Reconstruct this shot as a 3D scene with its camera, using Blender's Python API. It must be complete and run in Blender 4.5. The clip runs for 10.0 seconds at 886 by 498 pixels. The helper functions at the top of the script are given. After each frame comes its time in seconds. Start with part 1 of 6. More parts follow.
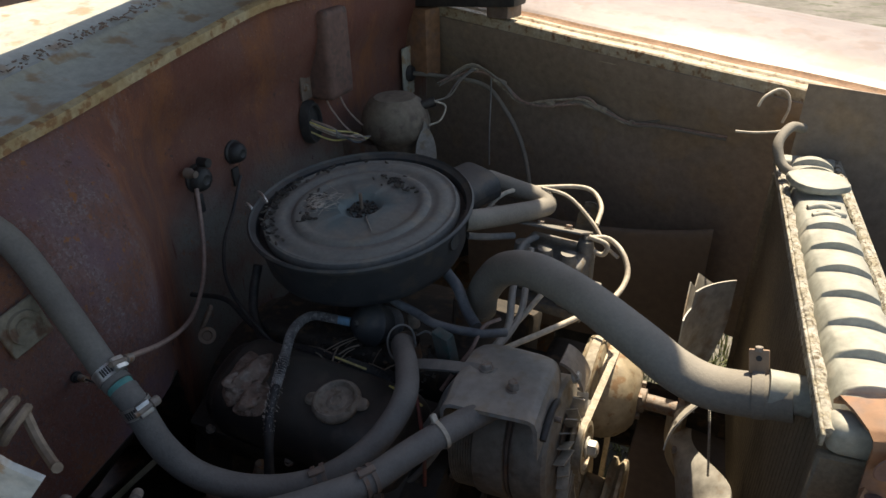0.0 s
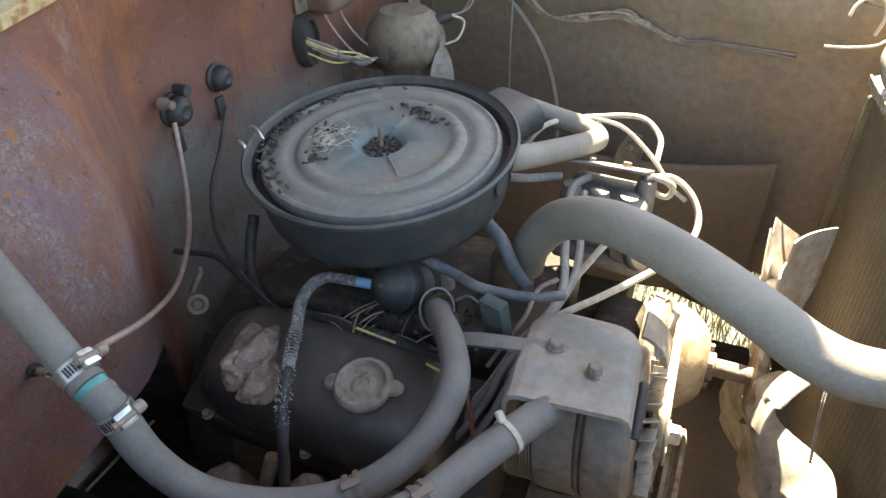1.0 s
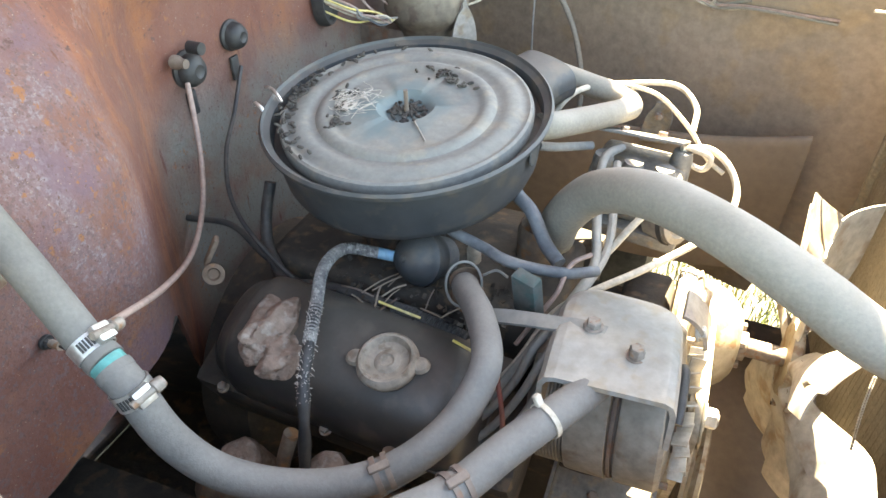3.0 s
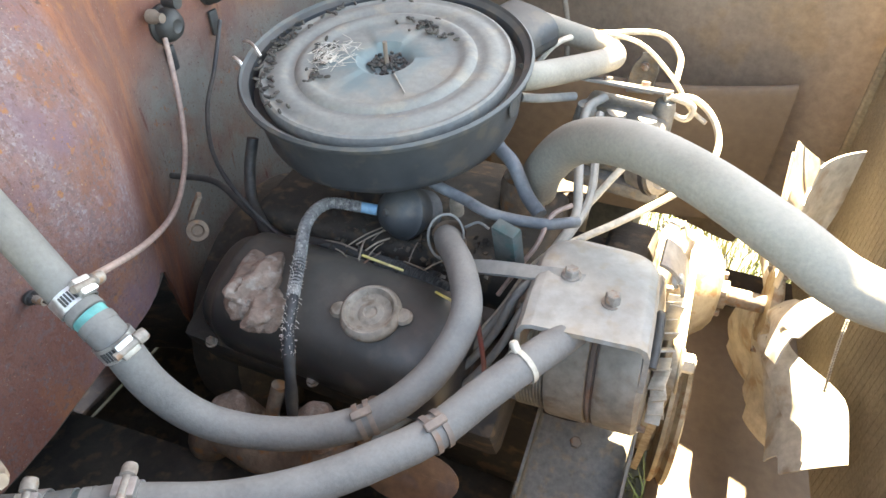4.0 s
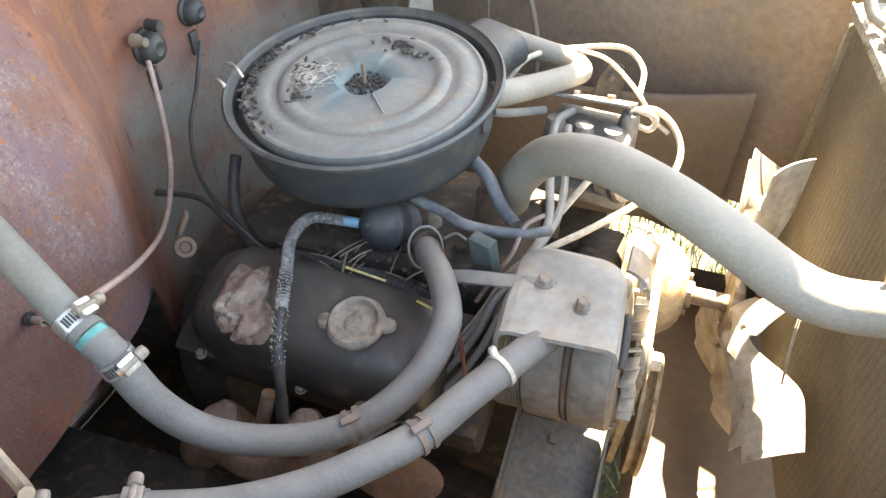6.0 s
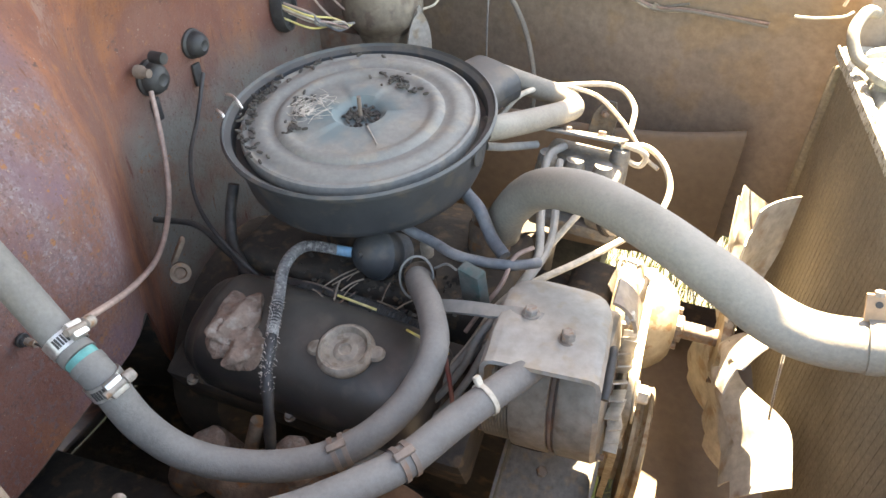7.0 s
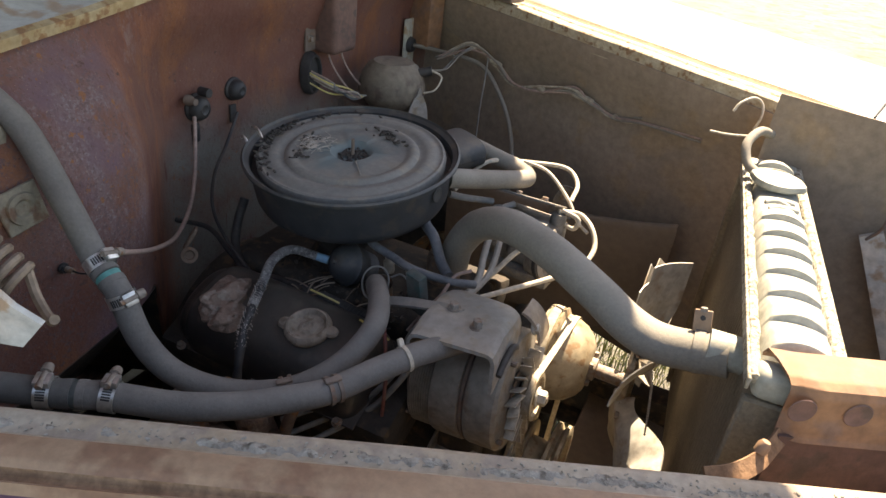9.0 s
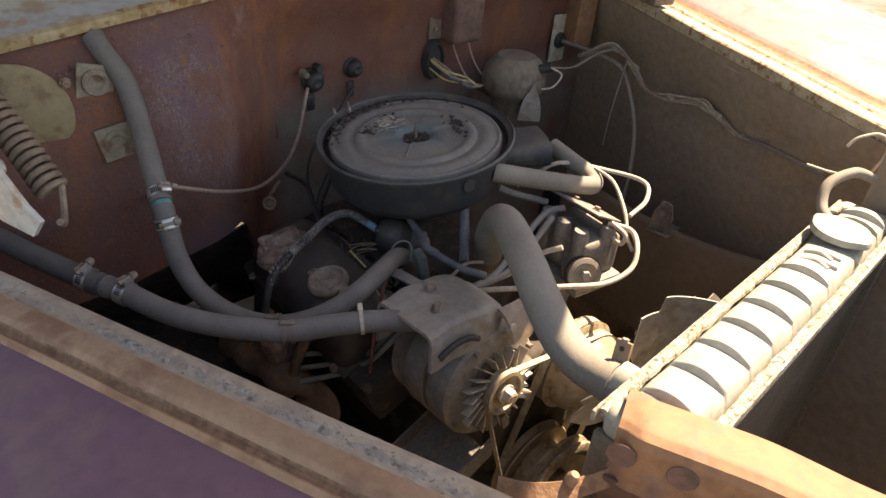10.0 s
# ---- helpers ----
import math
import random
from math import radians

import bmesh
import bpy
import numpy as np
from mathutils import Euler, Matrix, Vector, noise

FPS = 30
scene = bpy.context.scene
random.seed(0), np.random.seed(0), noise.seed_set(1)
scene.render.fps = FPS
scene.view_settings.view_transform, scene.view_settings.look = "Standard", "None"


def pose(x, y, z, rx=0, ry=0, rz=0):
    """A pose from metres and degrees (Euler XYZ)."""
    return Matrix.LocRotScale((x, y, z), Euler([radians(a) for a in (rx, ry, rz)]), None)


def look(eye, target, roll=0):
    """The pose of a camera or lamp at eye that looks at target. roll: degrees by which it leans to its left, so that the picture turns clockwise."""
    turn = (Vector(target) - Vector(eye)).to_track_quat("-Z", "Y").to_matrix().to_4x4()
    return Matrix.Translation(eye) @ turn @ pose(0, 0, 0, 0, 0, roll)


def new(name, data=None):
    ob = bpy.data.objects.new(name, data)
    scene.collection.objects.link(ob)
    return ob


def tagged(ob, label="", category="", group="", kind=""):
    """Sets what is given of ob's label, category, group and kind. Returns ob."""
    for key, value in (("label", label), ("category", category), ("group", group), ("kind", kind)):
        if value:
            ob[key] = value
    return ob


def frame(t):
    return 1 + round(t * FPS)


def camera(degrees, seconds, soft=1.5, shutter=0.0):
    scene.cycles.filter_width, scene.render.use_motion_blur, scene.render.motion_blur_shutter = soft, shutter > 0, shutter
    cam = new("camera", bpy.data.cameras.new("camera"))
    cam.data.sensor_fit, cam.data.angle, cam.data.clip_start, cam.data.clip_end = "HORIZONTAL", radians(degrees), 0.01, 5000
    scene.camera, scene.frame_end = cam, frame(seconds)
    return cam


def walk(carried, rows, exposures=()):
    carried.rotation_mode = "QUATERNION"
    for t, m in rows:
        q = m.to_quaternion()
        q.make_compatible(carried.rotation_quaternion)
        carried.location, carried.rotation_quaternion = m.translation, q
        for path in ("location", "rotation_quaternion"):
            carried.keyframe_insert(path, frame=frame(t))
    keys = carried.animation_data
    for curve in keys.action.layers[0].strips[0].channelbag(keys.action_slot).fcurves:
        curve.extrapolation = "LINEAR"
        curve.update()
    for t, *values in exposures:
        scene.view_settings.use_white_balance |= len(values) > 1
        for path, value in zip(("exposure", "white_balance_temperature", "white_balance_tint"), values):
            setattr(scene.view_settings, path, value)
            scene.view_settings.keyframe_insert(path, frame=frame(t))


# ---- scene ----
cam = camera(67.0, 10.0)
PATH = [
    (0, (0.797, -0.777, 1.525), (0.057, 0.798, 0.538), -1.3),
    (0.2, (0.767, -0.735, 1.502), (0.044, 0.817, 0.466), -2.6),
    (0.5, (0.719, -0.677, 1.469), (0.026, 0.843, 0.369), -2.2),
    (1, (0.656, -0.657, 1.451), (0.014, 0.843, 0.293), -1.1),
    (1.5, (0.622, -0.639, 1.437), (0.008, 0.848, 0.249), 0.4),
    (2, (0.603, -0.634, 1.426), (-0.023, 0.828, 0.212), 1.1),
    (2.2, (0.602, -0.637, 1.424), (-0.032, 0.825, 0.218), 1.0),
    (3.5, (0.627, -0.638, 1.437), (0.015, 0.775, 0.161), -1.1),
    (4, (0.635, -0.64, 1.43), (0.047, 0.736, 0.103), -1.0),
    (4.5, (0.646, -0.647, 1.429), (0.069, 0.697, 0.065), -2.3),
    (5, (0.637, -0.648, 1.433), (0.104, 0.677, 0.033), -1.5),
    (5.5, (0.645, -0.66, 1.455), (0.09, 0.667, 0.065), -2.6),
    (6, (0.64, -0.661, 1.466), (0.117, 0.74, 0.138), -0.6),
    (7.5, (0.679, -0.679, 1.482), (0.077, 0.777, 0.251), 0.6),
    (8, (0.709, -0.739, 1.519), (-0.002, 0.718, 0.346), 0.3),
    (8.5, (0.751, -0.805, 1.543), (0.075, 0.74, 0.468), 2.8),
    (9, (0.823, -0.857, 1.489), (0.163, 0.752, 0.502), 7.2),
    (9.2, (0.875, -0.838, 1.505), (0.185, 0.729, 0.475), 8.0),
    (9.5, (0.976, -0.758, 1.51), (0.043, 0.65, 0.438), 6.4),
    (9.7, (1.046, -0.706, 1.518), (-0.025, 0.578, 0.42), 6.1),
    (10, (1.135, -0.682, 1.553), (-0.089, 0.464, 0.463), 5.4),
]
EXPOSURES = [(0, 1.15, 7700, 10), (0.3, 1.5, 7600, 10), (0.6, 2.55, 7900, 9), (1, 3.3, 8200, 8), (1.5, 3.83, 8500, 5), (2, 4.08, 8700, 2.5), (3.5, 4.42, 8900, 7), (4.5, 4.45, 9100, 7), (6, 4.32, 9200, 8), (7.5, 3.92, 9200, 12), (8, 3.78, 8900, 12), (8.5, 3.43, 8800, 15), (8.8, 2.6, 8600, 14), (9, 2.27, 8700, 15), (9.3, 1.8, 8900, 18), (9.5, 1.85, 9000, 19), (10, 1.97, 9500, 20)]
walk(cam, [(t, look(eye, target, roll)) for t, eye, target, roll in PATH], EXPOSURES)

# ---- world and light ----
world = bpy.data.worlds.new("world")
scene.world = world
world.use_nodes = True
SUN_DIR = Vector((0.0, 0.545, 0.838)).normalized()
wn, wl = world.node_tree.nodes, world.node_tree.links
wn.clear()
sky = wn.new("ShaderNodeTexSky")
sky.sky_type, sky.sun_disc = "NISHITA", False
sky.sun_elevation = math.asin(SUN_DIR.z)
sky.sun_rotation = math.atan2(SUN_DIR.x, SUN_DIR.y)
bg, wo = wn.new("ShaderNodeBackground"), wn.new("ShaderNodeOutputWorld")
bg.inputs["Strength"].default_value = 0.1
wl.new(sky.outputs[0], bg.inputs[0])
wl.new(bg.outputs[0], wo.inputs[0])
sun = new("sun", bpy.data.lights.new("sun", "SUN"))
sun.data.energy, sun.data.angle, sun.data.color = 4.6, radians(0.5), (1.0, 0.93, 0.82)
sun.matrix_world = look(SUN_DIR * 10, (0, 0, 0))


# ---- materials ----
def material(name, base, second, third=None, rough=0.7, metal=0.0, grain=60.0, patch=9.0, bump=0.15, dust=None, dust_amount=0.0, mix=0.5, contrast=1.0):
    """A weathered surface: base and second mixed by a coarse noise, third as blotches, fine grain, and dust that settles on upward faces."""
    m = bpy.data.materials.new(name)
    m.use_nodes = True
    n, l = m.node_tree.nodes, m.node_tree.links
    b = n["Principled BSDF"]
    pos = n.new("ShaderNodeNewGeometry")
    big, fine = n.new("ShaderNodeTexNoise"), n.new("ShaderNodeTexNoise")
    for t, s, d in ((big, patch, 6), (fine, grain, 8)):
        t.inputs["Scale"].default_value, t.inputs["Detail"].default_value, t.inputs["Roughness"].default_value = s, d, 0.62
        l.new(pos.outputs["Position"], t.inputs["Vector"])

    def ramp(src, lo, hi):
        r = n.new("ShaderNodeMapRange")
        r.inputs["From Min"].default_value, r.inputs["From Max"].default_value = lo, hi
        l.new(src, r.inputs["Value"])
        return r.outputs["Result"]

    def blend(fac, a, c, mode="MIX"):
        x = n.new("ShaderNodeMix")
        x.data_type, x.blend_type = "RGBA", mode
        for sock, v in ((x.inputs[0], fac), (x.inputs[6], a), (x.inputs[7], c)):
            if hasattr(v, "links"):
                l.new(v, sock)
            else:
                sock.default_value = v if isinstance(v, float) else (*v, 1)
        return x.outputs[2]

    col = blend(ramp(big.outputs["Fac"], mix - 0.12, mix + 0.12), base, second)
    if third:
        spot = n.new("ShaderNodeTexNoise")
        spot.inputs["Scale"].default_value, spot.inputs["Detail"].default_value = patch * 2.7, 9
        l.new(pos.outputs["Position"], spot.inputs["Vector"])
        col = blend(ramp(spot.outputs["Fac"], 0.54, 0.64), col, third)
    shade = n.new("ShaderNodeMapRange")
    shade.inputs["From Min"].default_value, shade.inputs["From Max"].default_value = 0.25, 0.75
    shade.inputs["To Min"].default_value, shade.inputs["To Max"].default_value = 1 - 0.38 * contrast, 1 + 0.3 * contrast
    l.new(fine.outputs["Fac"], shade.inputs["Value"])
    grey = n.new("ShaderNodeCombineColor")
    for i in range(3):
        l.new(shade.outputs["Result"], grey.inputs[i])
    col = blend(1.0, col, grey.outputs[0], "MULTIPLY")
    if dust:
        sep = n.new("ShaderNodeSeparateXYZ")
        l.new(pos.outputs["Normal"], sep.inputs[0])
        up = ramp(sep.outputs["Z"], 0.1, 0.9)
        mul = n.new("ShaderNodeMath")
        mul.operation = "MULTIPLY"
        l.new(up, mul.inputs[0])
        l.new(ramp(big.outputs["Fac"], 0.0, 0.7), mul.inputs[1])
        mul2 = n.new("ShaderNodeMath")
        mul2.operation = "MULTIPLY"
        l.new(mul.outputs[0], mul2.inputs[0])
        mul2.inputs[1].default_value = dust_amount
        col = blend(mul2.outputs[0], col, dust)
    l.new(col, b.inputs["Base Color"])
    r = n.new("ShaderNodeMapRange")
    r.inputs["To Min"].default_value, r.inputs["To Max"].default_value = max(0.05, rough - 0.15), min(1, rough + 0.15)
    l.new(fine.outputs["Fac"], r.inputs["Value"])
    l.new(r.outputs["Result"], b.inputs["Roughness"])
    b.inputs["Metallic"].default_value = metal
    bp = n.new("ShaderNodeBump")
    bp.inputs["Strength"].default_value, bp.inputs["Distance"].default_value = bump, 0.004
    l.new(fine.outputs["Fac"], bp.inputs["Height"])
    l.new(bp.outputs[0], b.inputs["Normal"])
    return m


DUST = (0.33, 0.3, 0.245)


def firewall_material():
    """Red primer with orange rust, vertical runs, grey-lilac worn speckle on the near half and grey-green bare steel low in the recess."""
    m = bpy.data.materials.new("blistered_primer")
    m.use_nodes = True
    n, l = m.node_tree.nodes, m.node_tree.links
    b = n["Principled BSDF"]
    pos = n.new("ShaderNodeNewGeometry")
    sep = n.new("ShaderNodeSeparateXYZ")
    l.new(pos.outputs["Position"], sep.inputs[0])

    def nz(scale, detail, stretch=None, rough=0.65):
        t = n.new("ShaderNodeTexNoise")
        t.inputs["Scale"].default_value, t.inputs["Detail"].default_value, t.inputs["Roughness"].default_value = scale, detail, rough
        src = pos.outputs["Position"]
        if stretch:
            mp = n.new("ShaderNodeMapping")
            mp.inputs["Scale"].default_value = stretch
            l.new(src, mp.inputs[0])
            src = mp.outputs[0]
        l.new(src, t.inputs["Vector"])
        return t.outputs["Fac"]

    def ramp(src, lo, hi, a=0.0, c=1.0):
        r = n.new("ShaderNodeMapRange")
        for k, v in (("From Min", lo), ("From Max", hi), ("To Min", a), ("To Max", c)):
            r.inputs[k].default_value = v
        l.new(src, r.inputs["Value"])
        return r.outputs["Result"]

    def times(a, c):
        x = n.new("ShaderNodeMath")
        x.operation = "MULTIPLY"
        l.new(a, x.inputs[0])
        l.new(c, x.inputs[1])
        return x.outputs[0]

    def over(fac, col, paint):
        x = n.new("ShaderNodeMix")
        x.data_type = "RGBA"
        l.new(fac, x.inputs[0])
        if isinstance(col, tuple):
            x.inputs[6].default_value = (*col, 1)
        else:
            l.new(col, x.inputs[6])
        x.inputs[7].default_value = (*paint, 1)
        return x.outputs[2]

    col = over(ramp(nz(6, 6), 0.4, 0.6), (0.14, 0.056, 0.042), (0.165, 0.08, 0.062))
    col = over(ramp(nz(9, 10, (1, 1, 0.45)), 0.52, 0.64), col, (0.22, 0.09, 0.046))
    near = ramp(sep.outputs["Y"], -0.215, -0.255)
    band = times(ramp(sep.outputs["Y"], -0.26, -0.22), ramp(sep.outputs["Y"], -0.04, -0.13))
    col = over(times(band, ramp(nz(14, 12, (1, 1, 0.3), 0.75), 0.46, 0.6)), col, (0.25, 0.1, 0.055))
    col = over(times(band, ramp(nz(22, 10, (1, 1, 0.5), 0.8), 0.56, 0.64)), col, (0.2, 0.12, 0.1))
    flank = ramp(sep.outputs["Y"], -0.42, -0.31, 0.08, 1.0)
    low = times(ramp(sep.outputs["Z"], 1.08, 0.99), ramp(sep.outputs["Y"], -0.14, -0.06))
    worn = times(times(times(times(near, flank), ramp(sep.outputs["Z"], 1.27, 1.19)), ramp(sep.outputs["Z"], 0.93, 1.04, 0.25, 1.0)), ramp(nz(9, 12, (1, 1, 0.5), 0.75), 0.4, 0.54))
    col = over(worn, col, (0.17, 0.12, 0.125))
    col = over(times(worn, ramp(nz(210, 4), 0.5, 0.62)), col, (0.215, 0.185, 0.198))
    col = over(times(near, ramp(nz(150, 4), 0.53, 0.61)), col, (0.13, 0.082, 0.078))
    col = over(times(ramp(nz(4, 4), 0.54, 0.62), near), col, (0.14, 0.085, 0.1))
    col = over(times(low, ramp(nz(7, 6), 0.3, 0.55)), col, (0.175, 0.168, 0.148))
    col = over(ramp(nz(60, 8, (1, 1, 0.16)), 0.63, 0.70), col, (0.13, 0.055, 0.04))
    col = over(ramp(nz(34, 10), 0.64, 0.69), col, (0.09, 0.05, 0.045))
    col = over(ramp(nz(330, 3), 0.67, 0.71), col, (0.3, 0.22, 0.17))
    col = over(times(ramp(nz(70, 6), 0.6, 0.66), ramp(nz(6, 4), 0.48, 0.58)), col, (0.24, 0.105, 0.05))
    col = over(ramp(nz(260, 5), 0.60, 0.66), col, (0.11, 0.06, 0.05))
    l.new(col, b.inputs["Base Color"])
    b.inputs["Roughness"].default_value = 0.8
    b.inputs["Specular IOR Level"].default_value = 0.3
    bp = n.new("ShaderNodeBump")
    bp.inputs["Strength"].default_value, bp.inputs["Distance"].default_value = 0.7, 0.005
    l.new(nz(110, 8), bp.inputs["Height"])
    l.new(bp.outputs[0], b.inputs["Normal"])
    return m


M_FIREWALL = firewall_material()
M_COWL = material("faded_cream_paint", (0.4, 0.41, 0.36), (0.36, 0.35, 0.29), (0.33, 0.24, 0.15), 0.6, 0, 70, 9, 0.12, contrast=0.6)
M_PLATE = material("rusty_grey_plate", (0.24, 0.215, 0.165), (0.19, 0.165, 0.125), (0.15, 0.09, 0.06), 0.75, 0, 110, 16, 0.3, contrast=0.9)
M_COWL_LIP = material("yellowed_edge", (0.36, 0.26, 0.13), (0.42, 0.35, 0.22), (0.24, 0.13, 0.06), 0.7, 0, 80, 20, 0.2, contrast=0.7)
M_FENDER_TAN = material("tan_rusty_paint", (0.31, 0.205, 0.13), (0.28, 0.17, 0.105), (0.21, 0.115, 0.07), 0.6, 0, 110, 7, 0.12, contrast=0.6)
M_FENDER_PURPLE = material("faded_maroon_paint", (0.12, 0.058, 0.085), (0.145, 0.075, 0.095), (0.15, 0.085, 0.09), 0.5, 0, 60, 5, 0.05, contrast=0.5)
M_FENDER_PINK = material("sun_bleached_paint", (0.165, 0.122, 0.112), (0.19, 0.152, 0.14), (0.15, 0.095, 0.075), 0.45, 0, 90, 6, 0.06, contrast=0.7)
M_LEDGE_GREY = material("grey_tan_paint", (0.33, 0.28, 0.22), (0.3, 0.23, 0.16), (0.25, 0.2, 0.16), 0.65, 0, 120, 12, 0.2, contrast=0.7)
M_GUTTER = material("cream_gutter_paint", (0.44, 0.39, 0.29), (0.36, 0.29, 0.19), (0.22, 0.13, 0.07), 0.65, 0, 140, 26, 0.3, contrast=0.8)
M_GROOVE = material("brown_rust_groove", (0.2, 0.11, 0.06), (0.26, 0.155, 0.09), None, 0.85, 0, 120, 30, 0.4)
M_OLIVE = material("olive_cover", (0.22, 0.178, 0.095), (0.25, 0.205, 0.12), (0.17, 0.12, 0.065), 0.65, 0, 90, 14, 0.12, contrast=0.6)
M_DIRT_STRIP = material("grey_dirt", (0.31, 0.285, 0.245), (0.25, 0.22, 0.185), (0.15, 0.125, 0.1), 0.95, 0, 140, 40, 0.9)
# The apron's brown, toned darker to offset stronger light on the shelf.
M_SHELF = material("apron_brown_darker", (0.16, 0.125, 0.094), (0.18, 0.142, 0.108), None, 0.9, 0, 60, 5, 0.15, contrast=0.5)
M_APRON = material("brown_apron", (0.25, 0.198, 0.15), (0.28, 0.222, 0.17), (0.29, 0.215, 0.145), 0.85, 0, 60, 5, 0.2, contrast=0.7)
M_ORANGE_PANEL = material("orange_primer", (0.25, 0.135, 0.072), (0.225, 0.118, 0.066), (0.2, 0.12, 0.085), 0.7, 0, 60, 9, 0.2)
M_RAD = material("dusty_grey_tank", (0.33, 0.335, 0.295), (0.29, 0.3, 0.26), (0.37, 0.36, 0.31), 0.6, 0, 90, 11, 0.12, DUST, 0.2, contrast=0.8)
M_SOLDER = material("crusted_solder", (0.45, 0.43, 0.38), (0.3, 0.27, 0.2), (0.15, 0.12, 0.08), 0.85, 0, 180, 60, 1.0)
M_CORE = material("brown_core", (0.16, 0.13, 0.09), (0.2, 0.17, 0.12), None, 0.8, 0, 200, 10, 0.4)
M_BLACK_CAN = material("black_enamel_dusty", (0.03, 0.034, 0.038), (0.048, 0.052, 0.055), (0.07, 0.063, 0.055), 0.6, 0, 60, 12, 0.08, DUST, 0.12, contrast=0.45)
M_LID = material("dusty_lid", (0.15, 0.152, 0.145), (0.178, 0.176, 0.162), (0.2, 0.184, 0.156), 0.82, 0, 120, 13, 0.1, DUST, 0.15, contrast=0.7)


def lid_stain(m):
    """Bare bluish metal round the middle of the lid, with an uneven edge."""
    n, l = m.node_tree.nodes, m.node_tree.links
    base = n["Principled BSDF"].inputs["Base Color"]
    old = base.links[0].from_socket
    tc, ln, nz, ad, mr, mx = (n.new(k) for k in ("ShaderNodeTexCoord", "ShaderNodeVectorMath", "ShaderNodeTexNoise", "ShaderNodeMath", "ShaderNodeMapRange", "ShaderNodeMix"))
    ln.operation = "LENGTH"
    l.new(tc.outputs["Object"], ln.inputs[0])
    l.new(tc.outputs["Object"], nz.inputs["Vector"])
    nz.inputs["Scale"].default_value, nz.inputs["Detail"].default_value = 22, 6
    ad.operation = "MULTIPLY_ADD"
    l.new(nz.outputs["Fac"], ad.inputs[0])
    ad.inputs[1].default_value = 0.16
    l.new(ln.outputs["Value"], ad.inputs[2])
    for k, v in (("From Min", 0.115), ("From Max", 0.155), ("To Min", 0.75), ("To Max", 0.0)):
        mr.inputs[k].default_value = v
    l.new(ad.outputs[0], mr.inputs["Value"])
    mx.data_type = "RGBA"
    l.new(mr.outputs["Result"], mx.inputs[0])
    l.new(old, mx.inputs[6])
    mx.inputs[7].default_value = (0.1, 0.15, 0.16, 1)
    l.new(mx.outputs[2], base)


lid_stain(M_LID)
M_HOSE = material("dusty_rubber", (0.12, 0.113, 0.104), (0.147, 0.138, 0.126), None, 0.85, 0, 260, 22, 0.15, (0.27, 0.252, 0.225), 0.3, contrast=0.6)
# Darker copy of the hose rubber, for the length that lies in shade.
M_SHADEDHOSE = material("shaded_rubber_hose", (0.07, 0.07, 0.068), (0.092, 0.09, 0.085), None, 0.8, 0, 260, 22, 0.15, (0.2, 0.188, 0.168), 0.25, contrast=0.6)
M_RADHOSE = material("brown_dusty_rubber", (0.185, 0.168, 0.138), (0.215, 0.196, 0.163), None, 0.85, 0, 260, 15, 0.12, (0.3, 0.28, 0.245), 0.5, contrast=0.6)
M_VC = material("black_valve_cover", (0.028, 0.026, 0.025), (0.045, 0.04, 0.036), (0.07, 0.058, 0.048), 0.42, 0, 90, 9, 0.08, DUST, 0.14, contrast=0.6)
# Oily black of the engine, also on sheets added as shade.
M_BLOCK = material("oily_iron_and_shade", (0.03, 0.026, 0.022), (0.055, 0.045, 0.036), (0.1, 0.07, 0.045), 0.8, 0, 70, 14, 0.4)
M_RUST_IRON = material("rusty_cast_iron", (0.15, 0.1, 0.07), (0.2, 0.145, 0.105), (0.25, 0.12, 0.05), 0.85, 0, 90, 20, 0.5)
M_CAP = material("dusty_brown_cap", (0.23, 0.19, 0.145), (0.28, 0.235, 0.19), (0.17, 0.13, 0.095), 0.8, 0, 90, 25, 0.2)
M_MUD = material("dried_mud", (0.27, 0.195, 0.15), (0.21, 0.14, 0.105), (0.31, 0.25, 0.205), 0.95, 0, 90, 30, 1.0)
M_ALT = material("dusty_aluminium", (0.24, 0.222, 0.19), (0.28, 0.25, 0.212), (0.22, 0.172, 0.13), 0.6, 0.15, 80, 18, 0.15, DUST, 0.5)
M_BRACKET = material("grey_dusty_steel", (0.26, 0.248, 0.228), (0.3, 0.28, 0.25), (0.26, 0.215, 0.165), 0.6, 0.1, 70, 16, 0.12, DUST, 0.5)
# Darker grey, standing in for shade on the valve body and lower bracket.
M_VALVE = material("grey_metal_toned_down", (0.17, 0.165, 0.15), (0.21, 0.2, 0.18), (0.24, 0.2, 0.15), 0.65, 0.1, 120, 24, 0.25)
M_STEEL = material("bright_clamp_steel", (0.62, 0.62, 0.6), (0.5, 0.49, 0.46), None, 0.35, 0.8, 90, 30, 0.05)
M_BOLT = material("rusty_bolt", (0.22, 0.175, 0.14), (0.28, 0.245, 0.21), (0.25, 0.145, 0.085), 0.7, 0.3, 120, 40, 0.3)
M_PULLEY = material("worn_pulley_steel", (0.32, 0.265, 0.18), (0.38, 0.325, 0.24), (0.25, 0.16, 0.09), 0.55, 0.2, 70, 20, 0.12, contrast=0.9)
M_FIN = material("bright_worn_steel", (0.5, 0.48, 0.43), (0.42, 0.38, 0.31), None, 0.45, 0.3, 90, 20, 0.08)
M_FAN = material("fan_blade_paint", (0.44, 0.42, 0.375), (0.39, 0.355, 0.3), (0.31, 0.245, 0.18), 0.55, 0, 60, 8, 0.08)
M_BELT = material("dry_belt", (0.3, 0.26, 0.2), (0.38, 0.34, 0.27), None, 0.9, 0, 120, 30, 0.2)
